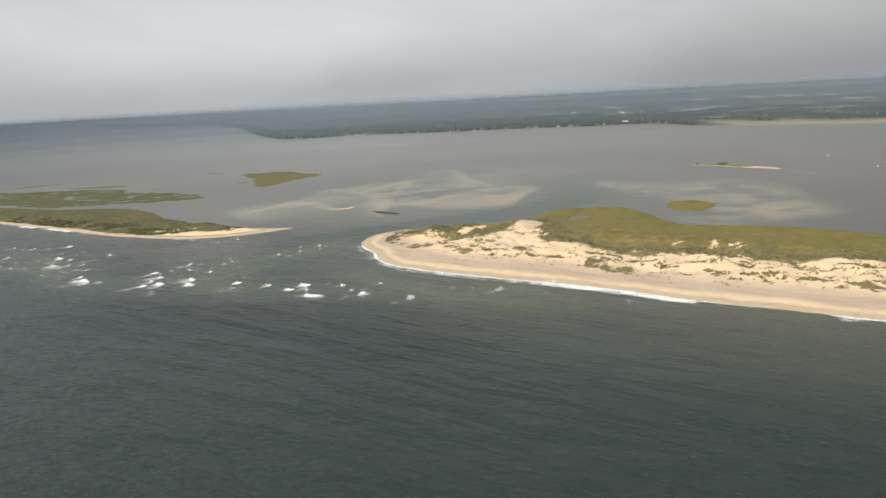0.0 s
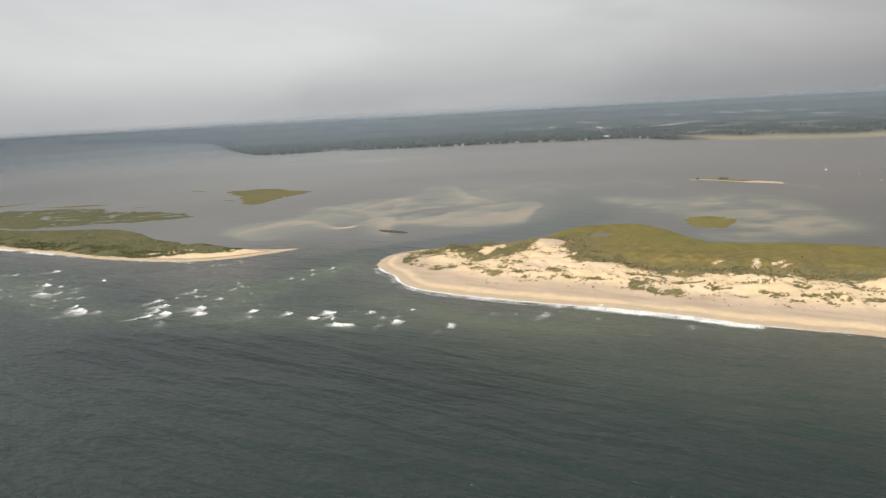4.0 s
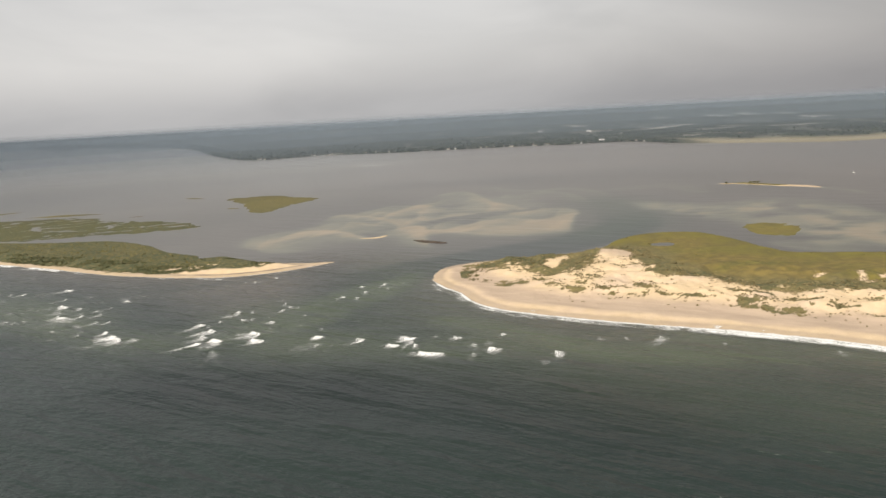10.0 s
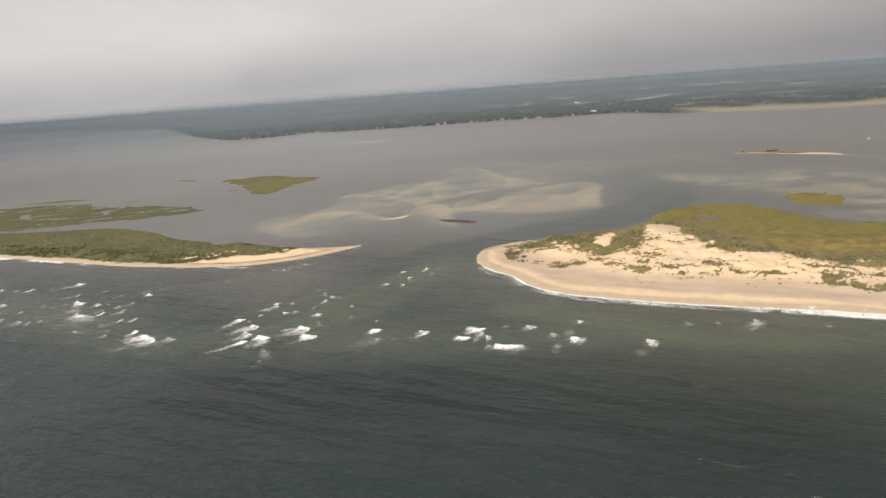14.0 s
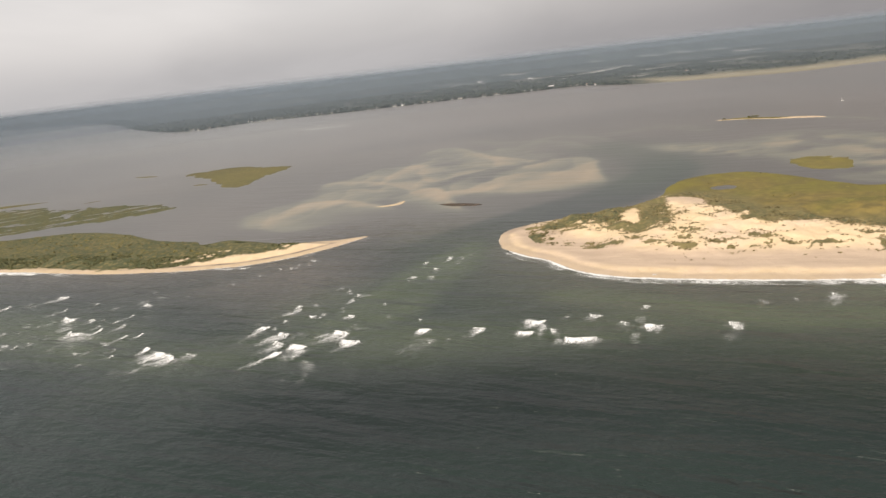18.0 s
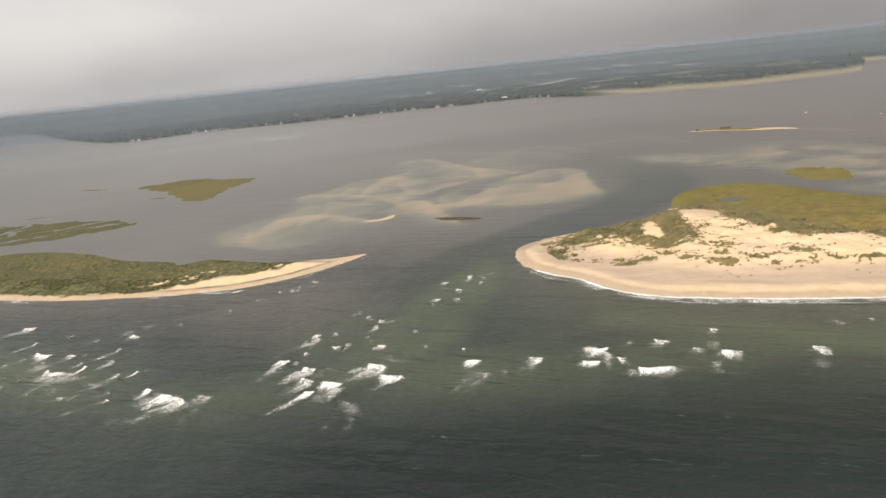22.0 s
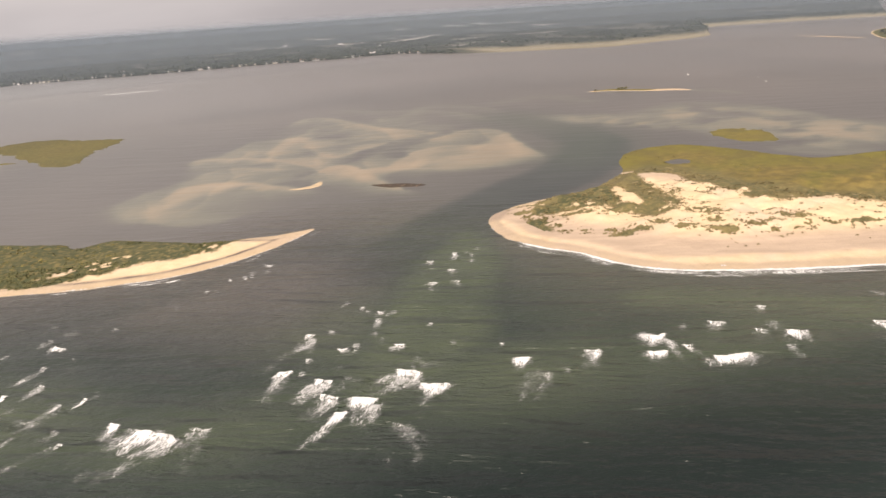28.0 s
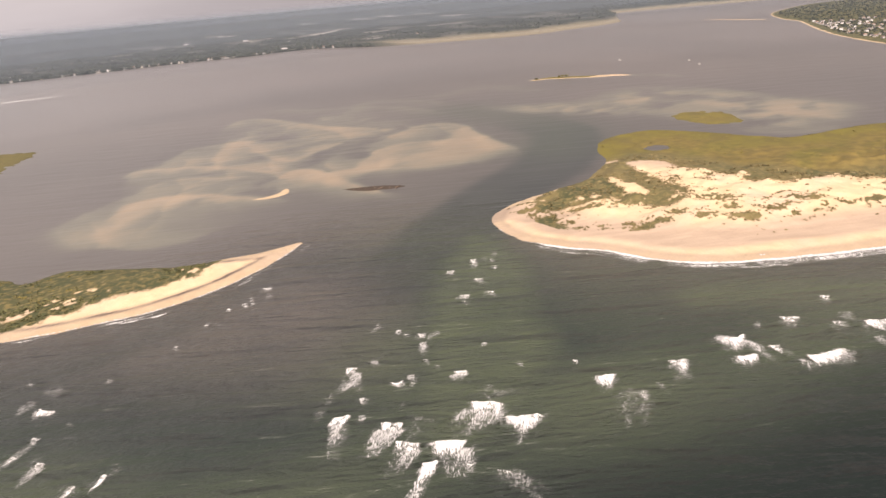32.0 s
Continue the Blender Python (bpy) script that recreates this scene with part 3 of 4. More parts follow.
WEST_SHORE = spline([(-1300, 1300), (-1000, 1140), (-692, 971), (-600, 920), (-515, 868), (-448, 838), (-400, 822), (-367, 815), (-330, 818), (-295, 831), (-270, 846), (-252, 860)], False)
WEST_RIM = [(-1300, 1300), (-1000, 1140), (-692, 971), (-600, 920), (-515, 868), (-448, 838), (-400, 822), (-367, 815), (-330, 818), (-295, 831), (-270, 846), (-252, 860),
            (-265, 861), (-283, 862), (-302, 869), (-322, 872), (-344, 884), (-380, 918), (-402, 934), (-426, 930), (-437, 950), (-470, 972), (-500, 1003), (-540, 1053), (-615, 1110), (-700, 1127), (-800, 1158), (-1000, 1250), (-1250, 1390)]
VEG_EDGE = spline([(-74, 809), (-91, 789), (-97, 764), (-84, 759), (-67, 753), (-52, 753), (-48, 737), (-45, 725), (-35, 707), (-11, 708), (3, 737), (18, 771), (38, 812), (64, 796), (55, 765), (56, 742), (55, 720), (50, 694), (62, 674), (84, 660), (107, 632), (143, 607), (195, 594), (249, 566), (317, 545), (460, 460), (720, 310)], False)
EDGE_POLY = np.vstack([VEG_EDGE, [(1200, 900), (200, 1100), (-70, 900)]])
COPSE = spline([(-124, 761), (-103, 761), (-107, 742), (-115, 732), (-133, 728), (-133, 743)])



def east_sand(x, y, d):
    back = np.where(inside(x, y, EDGE_POLY), 1, -1) * line_dist(x, y, VEG_EDGE)
    back = back + 13 * (fbm(x, y, 17, 5, 50, 0.65) - 0.5)
    bare = smooth(5, -5, back)
    sea = line_dist(x, y, EAST_SHORE)
    along, over = 0.86 * x - 0.5 * y, 0.5 * x + 0.86 * y
    bare = np.minimum(bare, smooth(4, -4, signed(x, y, COPSE) + 13 * (fbm(x, y, 11, 4, 54, 0.65) - 0.5)))
    # ragged rows of beach grass on the dunes behind the open flat
    zone = np.maximum(0.62 * smooth(-45, -5, back) * smooth(30, -10, x), 0.30 * smooth(44, 60, sea) * smooth(-95, -70, x) * smooth(0.35, 0.6, fbm(x, y, 38, 3, 47)))
    for row, wide, much in (([(-118, 726), (-96, 720)], 7, 0.9), ([(-82, 704), (-64, 688)], 7, 1.1), ([(-41, 678), (-21, 652)], 6, 1.1), ([(-26, 693), (8, 674), (36, 632)], 9, 0.62), ([(78, 600), (112, 566)], 9, 1.0),
                            ([(96, 622), (140, 584)], 8, 0.75), ([(-70, 742), (-30, 716)], 12, 0.75), ([(150, 552), (260, 500), (420, 410)], 12, 0.8), ([(180, 575), (330, 520)], 10, 0.7), ([(-5, 638), (60, 612)], 8, 0.55)):
        zone = np.maximum(zone, much * np.exp(-(line_dist(x, y, row) / wide) ** 2))
    tuft = smooth(0.56, 0.66, fbm(along * 0.75, over * 1.5, 9, 5, 51, 0.68) + 0.20 * (zone - 0.30)) * smooth(0.10, 0.35, zone) * smooth(24, 34, sea)
    bare = np.minimum(bare, 1 - tuft)
    bare = np.maximum(bare, 0.85 * smooth(0.60, 0.70, fbm(along * 0.9, over * 1.6, 10, 5, 59, 0.66)) * smooth(18, 3, back) * smooth(-100, -70, x))
    for a, b, r in (((-9, 786), (-31, 744), 7.0), ((-49, 810), (-43, 804), 2.5), ((34, 846), (46, 834), 2.5), ((176, 646), (183, 652), 2.5), ((198, 611), (216, 654), 3.5), ((226, 640), (238, 646), 2.5), ((225, 624), (235, 630), 2.5), ((320, 736), (333, 729), 2.2), ((340, 731), (342, 729), 2), ((359, 710), (363, 708), 2.5)):
        t = line_dist(x, y, [a, b]) + 8 * (fbm(x, y, 15, 4, 52) - 0.5)
        bare = np.maximum(bare, smooth(r + 3, r - 3, t))
    bare = np.maximum(bare, smooth(7, 2, d) * smooth(0.45, 0.6, fbm(x, y, 30, 3, 53)) * (x < -60))
    return np.where(sea < 26, 1, bare)


def east_dunes(x, y, d):
    sea = line_dist(x, y, EAST_SHORE)
    band = smooth(30, 75, sea) * smooth(260, 150, sea) * smooth(3, 25, d)
    ridge = 1 - np.abs(2 * fbm(x, y, 42, 4, 60, 0.55) - 1) * 2
    return band * (2.2 + 4.6 * np.clip(ridge, 0, 1) + 2.0 * (fbm(x, y, 11, 3, 61) - 0.5)) + 1.5 * smooth(3, 26, sea) * (sea < 300) * smooth(0, 20, d) * (1 - smooth(120, 220, sea))


def west_sand(x, y, d):
    sea = line_dist(x, y, WEST_SHORE)
    wide = 11 + 19 * smooth(-455, -370, x) + 70 * smooth(-316, -282, x + 30 * (fbm(x, y, 14, 3, 58) - 0.5)) + 14 * (fbm(x, y, 18, 4, 55) - 0.5)
    bare = smooth(wide + 5, wide - 5, sea)
    speck = smooth(0.56, 0.63, fbm(x, y, 8, 5, 56, 0.68)) * smooth(0.40, 0.52, fbm(x, y, 40, 2, 57)) * smooth(75, 45, sea) * smooth(-470, -420, x)
    return np.maximum(bare, speck * 0.9)


def west_dunes(x, y, d):
    sea = line_dist(x, y, WEST_SHORE)
    return smooth(14, 34, sea) * smooth(110, 50, sea) * smooth(2, 16, d) * (1.2 + 3.6 * fbm(x, y, 24, 4, 62))


_, EAST = land("barrier_island_east", EAST_RIM, "low barrier island with pale sand beach, dunes and olive marsh", "island", 2.0, east_sand, 1.1, seed=1, extra=east_dunes, rough=8.0)
_, WEST = land("barrier_island_west", WEST_RIM, "narrow marshy barrier spit with a pale sand beach", "island", 2.5, west_sand, 1.1, seed=2, extra=west_dunes, scrubby=1.35)


_, BACK = land("marsh_island_back", [(-1340, 1480), (-1150, 1480), (-1038, 1442), (-909, 1432), (-800, 1410), (-706, 1340), (-600, 1290), (-514, 1206), (-570, 1180), (-645, 1172), (-745, 1168), (-800, 1172), (-1000, 1275), (-1300, 1425)],
               "flat olive marsh island with pale tidal flats behind the spit", "island", 4.0, None, seed=3, rough=34, creeks=0.030, straw=0.20, scrubby=1.5)
_, ISLET = land("marsh_islet", [(-572, 1582), (-540, 1600), (-472, 1606), (-420, 1550), (-366, 1502), (-407, 1416), (-434, 1330), (-460, 1344), (-495, 1435), (-520, 1480)],
                "isolated olive-green marsh islet in the bay", "island", 4.0, None, seed=4, rough=40, straw=0.45, scrubby=0.8)
_, ISLE_E = land("marsh_isle_east", [(226, 890), (244, 922), (266, 929), (288, 912), (284, 880), (266, 850), (243, 850)], "small grassy marsh isle beside the barrier island", "island", 3.0, seed=5, rough=34, straw=0.8)


def strip_isle(name, pts, wide, label, bare, mud=0.0, seed=0, top=0.8):
    line = [Vector(p) for p in pts]
    a, b = [], []
    for i, p in enumerate(line):
        t = (line[min(i + 1, len(line) - 1)] - line[max(i - 1, 0)]).normalized()
        k = wide * (0.25 if i in (0, len(line) - 1) else 1.0)
        a.append(p + Vector((-t.y, t.x)) * k), b.append(p - Vector((-t.y, t.x)) * k)
    return land(name, [tuple(q) for q in a + b[::-1]], label, "island", 2.0, (lambda x, y, d: np.full_like(x, bare)) if not callable(bare) else bare, top, seed=seed, mud=mud)


strip_isle("marsh_strip", [(-930, 1470), (-860, 1468), (-788, 1460)], 13, "thin strip of marsh grass in the bay", 0.0, seed=6)
strip_isle("marsh_strip_far", [(-1120, 1515), (-1070, 1545), (-1020, 1580)], 16, "thin strip of marsh grass in the bay", 0.0, seed=7)
strip_isle("marsh_strip_small", [(-690, 1670), (-665, 1650), (-640, 1632)], 7, "tiny strip of marsh grass in open water", 0.0, seed=8)
strip_isle("marsh_speck", [(-530, 1424), (-517, 1418), (-503, 1410)], 6, "tiny speck of marsh grass beside an islet", 0.0, seed=9)
strip_isle("marsh_speck_west", [(-700, 1380), (-686, 1383), (-672, 1384)], 5, "tiny speck of marsh grass in the bay", 0.0, seed=10)
strip_isle("tree_isle", [(393, 1338), (428, 1328), (452, 1296), (474, 1264), (498, 1240), (508, 1215)], 12, "low sandy islet with grass and a few trees", lambda x, y, d: np.maximum(smooth(4.5, 2.5, d), smooth(1275, 1255, y)), seed=11, top=1.0)
strip_isle("mud_bank", [(-166, 966), (-152, 950), (-138, 940), (-124, 929)], 7.5, "dark mud bank with driftwood in the inlet", 0.4, 1.0, seed=12)
strip_isle("sand_bar", [(-238, 1003), (-222, 997), (-209, 1001), (-202, 1012)], 4.5, "small pale sand bar awash in the inlet", 1.0, seed=13)
strip_isle("sand_spit_far", [(1605, 1850), (1590, 1770), (1572, 1690), (1553, 1600)], 9, "long thin sand spit across the far bay", 1.0, seed=14)

# ---- mainland ----
DEPTH = np.cumsum(np.r_[0.0, np.geomspace(5, 40, 30), np.full(90, 40.0), np.geomspace(44, 620, 45)])
A, D = np.meshgrid(ang, DEPTH, indexing="ij")
RR = rad[:, None] + D
MX, MY = CX + np.sin(A) * RR, CY + np.cos(A) * RR
marsh_n = smooth(760, 900, MX) * smooth(230, 110, D + 90 * (fbm(MX, MY, 180, 3, 80) - 0.5)) * smooth(4500, 3300, MY)
tall = smooth(4, 30, D) * (1 - marsh_n)
fields = 0.10 * smooth(0.60, 0.68, fbm(MX * 0.9, MY * 0.4, 130, 3, 81)) * smooth(60, 300, D) * smooth(2600, 1200, D)
for a, b, r, pale in (((883, 3580), (1389, 4024), 34, 0.9), ((844, 2939), (960, 2874), 30, 0.55), ((1783, 5697), (1790, 5527), 60, 0.9), ((2433, 5605), (2300, 5017), 50, 0.5), ((2492, 5118), (2483, 4893), 55, 0.5), ((2202, 4208), (2178, 4053), 60, 1.0),
                      ((774, 3847), (800, 3760), 30, 1.0), ((1197, 3329), (1278, 3336), 45, 0.55), ((924, 5064), (947, 4728), 40, 0.7), ((2201, 5670), (2142, 5148), 55, 0.4), ((-1073, 7739), (-958, 7604), 120, 0.8), ((-1558, 7124), (-1440, 6882), 90, 0.4),
                      ((1020, 3000), (1120, 2830), 26, 0.45), ((120, 3900), (200, 3860), 30, 0.6), ((420, 4150), (520, 4100), 34, 0.7), ((1500, 3300), (1650, 3200), 40, 0.4), ((-300, 3420), (-220, 3400), 18, 0.6)):
    fields = np.maximum(fields, pale * smooth(r * 1.3, r * 0.6, line_dist(MX, MY, [a, b]) + 18 * (fbm(MX, MY, 60, 3, 83) - 0.5)))
canopy = tall * (1 - np.minimum(1, 1.4 * fields)) * (4 + 11 * fbm(MX, MY, 70, 4, 82))
FX, FY, FZ = far(MX, MY)
used, faces = grid_faces(*MX.shape, np.ones((MX.shape[0] - 1, MX.shape[1] - 1), bool))
canopy *= np.hypot(FX - CX, FY - CY) / RR
MZ = FZ + 0.3 + canopy - 1.0 * (D == 0)
tagged(mesh_object("mainland", np.stack([FX, FY, MZ], -1).reshape(-1, 3), faces[:, ::-1], MAIN, None, dict(field=fields, marsh=marsh_n)),
       "flat wooded mainland with pale clearings along the bay", "land", "", "structure")


# ---- haze over the far shore, imitated by see-through curtains ----
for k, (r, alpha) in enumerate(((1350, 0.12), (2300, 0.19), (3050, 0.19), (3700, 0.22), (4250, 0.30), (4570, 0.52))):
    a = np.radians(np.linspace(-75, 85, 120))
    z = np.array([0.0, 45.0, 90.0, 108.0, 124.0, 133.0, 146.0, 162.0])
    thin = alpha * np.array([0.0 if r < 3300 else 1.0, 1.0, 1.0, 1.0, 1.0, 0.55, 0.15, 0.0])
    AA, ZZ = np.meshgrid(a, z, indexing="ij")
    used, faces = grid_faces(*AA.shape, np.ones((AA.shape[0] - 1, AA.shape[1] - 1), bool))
    tagged(mesh_object("haze_curtain", np.stack([CX + np.sin(AA) * r, CY + np.cos(AA) * r, ZZ], -1).reshape(-1, 3), faces, HAZE, None, dict(thin=np.minimum(0.9, thin[None, :] * (0.78 + 0.75 * smooth(0.35, -0.6, AA))))),
           "thin grey see-through curtain imitating haze over the far shore", "haze", "", "structure")

# ---- plants ----
def look_up(grid, x, y):
    gx, gy, h, d, bare, marsh = grid
    i = np.clip(((x - gx[0]) / (gx[1] - gx[0])).round().astype(int), 0, len(gx) - 1)
    j = np.clip(((y - gy[0]) / (gy[1] - gy[0])).round().astype(int), 0, len(gy) - 1)
    return h[i, j], d[i, j], bare[i, j], marsh[i, j]


def leafy(name, x, y, z, wide, high, leaves, mat, label, category, seed, droop=0.35):
    """Many low plants as one mesh: each a ragged dome of small leaf sprays."""
    rs = np.random.RandomState(seed)
    n = len(x)
    th, u = rs.rand(n, leaves) * 2 * np.pi, rs.rand(n, leaves)
    rr = np.sqrt(rs.rand(n, leaves)) * wide[:, None]
    up = np.sqrt(np.maximum(1 - (rr / wide[:, None]) ** 2, 0.05)) * (0.55 + 0.6 * u) * high[:, None]
    c = np.stack([x[:, None] + np.cos(th) * rr, y[:, None] + np.sin(th) * rr, z[:, None] + up * 0.75], -1).reshape(-1, 3)
    size = (np.repeat(wide, leaves) * (0.35 + 0.4 * rs.rand(n * leaves)))[:, None]
    a = rs.randn(len(c), 3) * (1, 1, droop)
    b = rs.randn(len(c), 3) * (1, 1, droop)
    a /= np.linalg.norm(a, axis=1)[:, None]
    b -= a * (a * b).sum(1)[:, None]
    b /= np.linalg.norm(b, axis=1)[:, None]
    v = np.stack([c + a * size, c - 0.5 * a * size + 0.8 * b * size, c - 0.6 * a * size - 0.7 * b * size + (0, 0, 0.15)], 1)
    v[:, :, 2] = np.maximum(v[:, :, 2], np.repeat(z, leaves)[:, None] - 0.1)
    f = np.arange(len(c) * 3).reshape(-1, 3)
    return tagged(mesh_object(name, v.reshape(-1, 3), f, mat, None, None, False), label, category, "", "stuff")


def scatter(grid, n, box, chance, seed):
    rs = np.random.RandomState(seed)
    x, y = box[0] + rs.rand(n) * (box[1] - box[0]), box[2] + rs.rand(n) * (box[3] - box[2])
    h, d, bare, marsh = look_up(grid, x, y)
    ok = rs.rand(n) < chance(x, y, h, d, bare, marsh)
    return x[ok], y[ok], h[ok], rs


veg_near = lambda lo: (lambda x, y, h, d, bare, marsh: (d > 4) * (bare < 0.45) * smooth(0.3, 0.05, marsh) * smooth(lo, lo + 0.12, fbm(x, y, 22, 4, 91)))
x, y, z, rs = scatter(EAST, 24000, (-140, 560, 380, 860), veg_near(0.44), 1)
leafy("dune_shrubs", x, y, z, 0.6 + 1.0 * rs.rand(len(x)) ** 2, 0.4 + 0.8 * rs.rand(len(x)), 12, DUNE_BUSH, "brownish olive dune shrubs in ragged thickets", "shrubs", 11)
x, y, z, rs = scatter(WEST, 40000, (-760, -300, 815, 1160), veg_near(0.42), 2)
leafy("spit_shrubs", x, y, z, 0.6 + 1.0 * rs.rand(len(x)) ** 2, 0.2 + 0.4 * rs.rand(len(x)), 12, BUSH, "dark green shrub thickets on the narrow spit", "shrubs", 12)
x, y, z, rs = scatter(EAST, 60000, (-135, 420, 420, 800), lambda x, y, h, d, bare, marsh: (d > 24) * (bare > 0.05) * (bare < 0.93) * 0.8, 3)
leafy("dune_grass", x, y, z, 0.4 + 0.7 * rs.rand(len(x)), 0.5 + 0.4 * rs.rand(len(x)), 6, DUNE_GRASS, "tufts of dry beach grass on the dunes", "grass", 13, 1.2)
x, y, z, rs = scatter(EAST, 1500, (-120, 300, 480, 780), lambda x, y, h, d, bare, marsh: (d > 34) * (bare > 0.9) * smooth(0.5, 0.62, fbm(x, y, 38, 3, 92)), 4)
leafy("lone_dune_bushes", x, y, z, 0.5 + 0.8 * rs.rand(len(x)), 0.4 + 0.5 * rs.rand(len(x)), 10, DUNE_BUSH, "small scattered bushes on open dune sand", "shrubs", 14)
x, y, z, rs = scatter(EAST, 1200, (0, 520, 540, 910), lambda x, y, h, d, bare, marsh: (d > 1) * (bare < 0.4) * (marsh > 0.8) * (h > 0.2) * 0.3, 5)
leafy("marsh_grass", x, y, z, 1.0 + 1.4 * rs.rand(len(x)), 0.15 + 0.2 * rs.rand(len(x)), 5, TUFT, "olive and straw-coloured salt marsh grass", "grass", 15, 0.15)
x, y, z, rs = scatter(WEST, 7000, (-900, -400, 860, 1200), lambda x, y, h, d, bare, marsh: (d > 1) * (bare < 0.4) * marsh, 6)
leafy("spit_marsh_grass", x, y, z, 1.0 + 1.4 * rs.rand(len(x)), 0.15 + 0.2 * rs.rand(len(x)), 5, TUFT, "olive salt marsh grass behind the spit", "grass", 16, 0.15)


# ---- surf and breaking waves ----
def foam_sheet(name, length, depth, cell, cover, lift, lace, seed, parent=None, thick=1.0):
    """A skin of foam; cover(u, v) says how thick it lies; u along the crest, v behind it."""
    nu, nv = max(4, int(length / cell)), max(4, int(depth / cell))
    u, v = np.meshgrid(np.linspace(-length / 2, length / 2, nu + 1), np.linspace(0, depth, nv + 1), indexing="ij")
    rs = np.random.RandomState(seed)
    bow = 0.22 * length * (fbm(u + 50 * seed, u * 0, length * 0.4, 3, seed % 17) - 0.5) * 2
    lean = (rs.rand() - 0.5) * 0.8
    px, py = u + lean * v + (rs.rand(*u.shape) - 0.5) * cell * 0.4, -v + bow + (rs.rand(*u.shape) - 0.5) * cell * 0.4
    n = 0.5 * fbm(u + 31 * seed, v * 0.5 + 17 * seed, 3.5, 3, 21, 0.6) + 0.5 * fbm(u + 31 * seed, v * 0.35 + 11 * seed, 8, 2, 22)
    c = np.clip(cover(u / length * 2, v / depth) + 1.5 * (n - 0.5), 0, 0.9) * smooth(1.0, 0.5, np.abs(u / length * 2) + 0.3 * v / depth)
    pz = lift(v) * np.clip(3 * (1 - np.abs(u / length * 2)), 0.1, 1) + 0.12 + 0.10 * rs.rand(*u.shape)
    used, faces = grid_faces(nu + 1, nv + 1, np.ones((nu, nv), bool))
    return mesh_object(name, np.stack([px, py, pz], -1).reshape(-1, 3), faces[:, ::-1], FOAM, parent, dict(cover=c, lace=np.full_like(c, lace), thick=np.full_like(c, thick)), True)


WAVE_TURN = -39.0
placed = []
count = 0


def breaker(x, y, length, depth, solid, seed, turn=None):
    """A breaking wave: a thick white crest and the foam that it leaves behind it."""
    global count
    if seed >= 200 and sum((x - p) ** 2 + (y - q) ** 2 < (0.5 * (length + r)) ** 2 for p, q, r in placed) > (0 if seed < 900 else 1):
        return
    placed.append((x, y, length))
    top = new("breaking_wave")
    turn = WAVE_TURN + 16 * (vnoise(seed * 1.7, 0.3) - 0.5) if turn is None else turn
    top.matrix_world = pose(x, y, 0, 0, 0, turn)
    body = min(solid, 1.0)
    foam_sheet("crest", length, max(1.6, depth * (0.5 + 0.6 * body)), 0.7, lambda a, b: (0.06 + 0.66 * solid) * (1.25 - 0.95 * b) * (1 - 0.6 * np.abs(a) ** 3), lambda v: 0.85 * np.exp(-(v / 2.0) ** 2), 0.0, seed, top)
    foam_sheet("foam_trail", length * 1.5, depth * 2.3, 1.0, lambda a, b: (0.30 + 0.34 * body) * (1 - np.abs(a) ** 2) * smooth(0, 0.10, b) * (1.15 - b), lambda v: 0.0 * v - 0.04, 0.4 if solid > 0.55 else 0.9, seed + 5, top, 0.36 + 0.34 * body)
    tagged(top, "white breaking wave with lacy foam over the bar" if solid > 0.5 else "patch of thin spent foam drifting over the bar", "wave", "breaking waves on the bar")
    count += 1


rs = np.random.RandomState(5)
# the largest breakers of the bar: x, y, length, depth, how solid
for k, (x, y, l, dp, s) in enumerate((
        (-282, 608, 21, 13, 0.80), (-276, 592, 21, 8, 1.0), (-320, 622, 13, 8, 0.9), (-322, 607, 14, 8, 1.0), (-309, 597, 18, 9, 1.4), (-321, 592, 8, 12, 1.1), (-333, 640, 10, 11, 0.95), (-231, 590, 11, 7, 0.9),
        (-165, 575, 20, 11, 0.9), (-175, 561, 14, 6, 1.0), (-150, 539, 26, 9, 1.1), (-105, 540, 15, 9, 0.95), (-118, 549, 11, 5, 0.5), (-159, 557, 8, 7, 0.6), (-311, 672, 8, 8, 0.75), (-273, 670, 5, 6, 0.6),
        (-262, 675, 6, 4, 0.5), (-225, 700, 9, 7, 0.75), (-190, 739, 6, 8, 0.85), (-275, 636, 9, 3, 0.85), (-408, 637, 8, 5, 1.2), (-394, 619, 40, 17, 0.74), (-468, 688, 42, 13, 0.75), (-489, 732, 24, 8, 0.85),
        (-432, 736, 14, 4, 0.75), (-469, 718, 10, 5, 0.85), (-441, 660, 18, 7, 0.5), (-301, 568, 22, 14, 0.15), (-232, 575, 18, 12, 0.16), (-376, 612, 14, 12, 0.5), (-268, 616, 22, 10, 0.2), (-302, 618, 16, 8, 0.25))):
    breaker(x, y, l, dp, s, 100 + k)
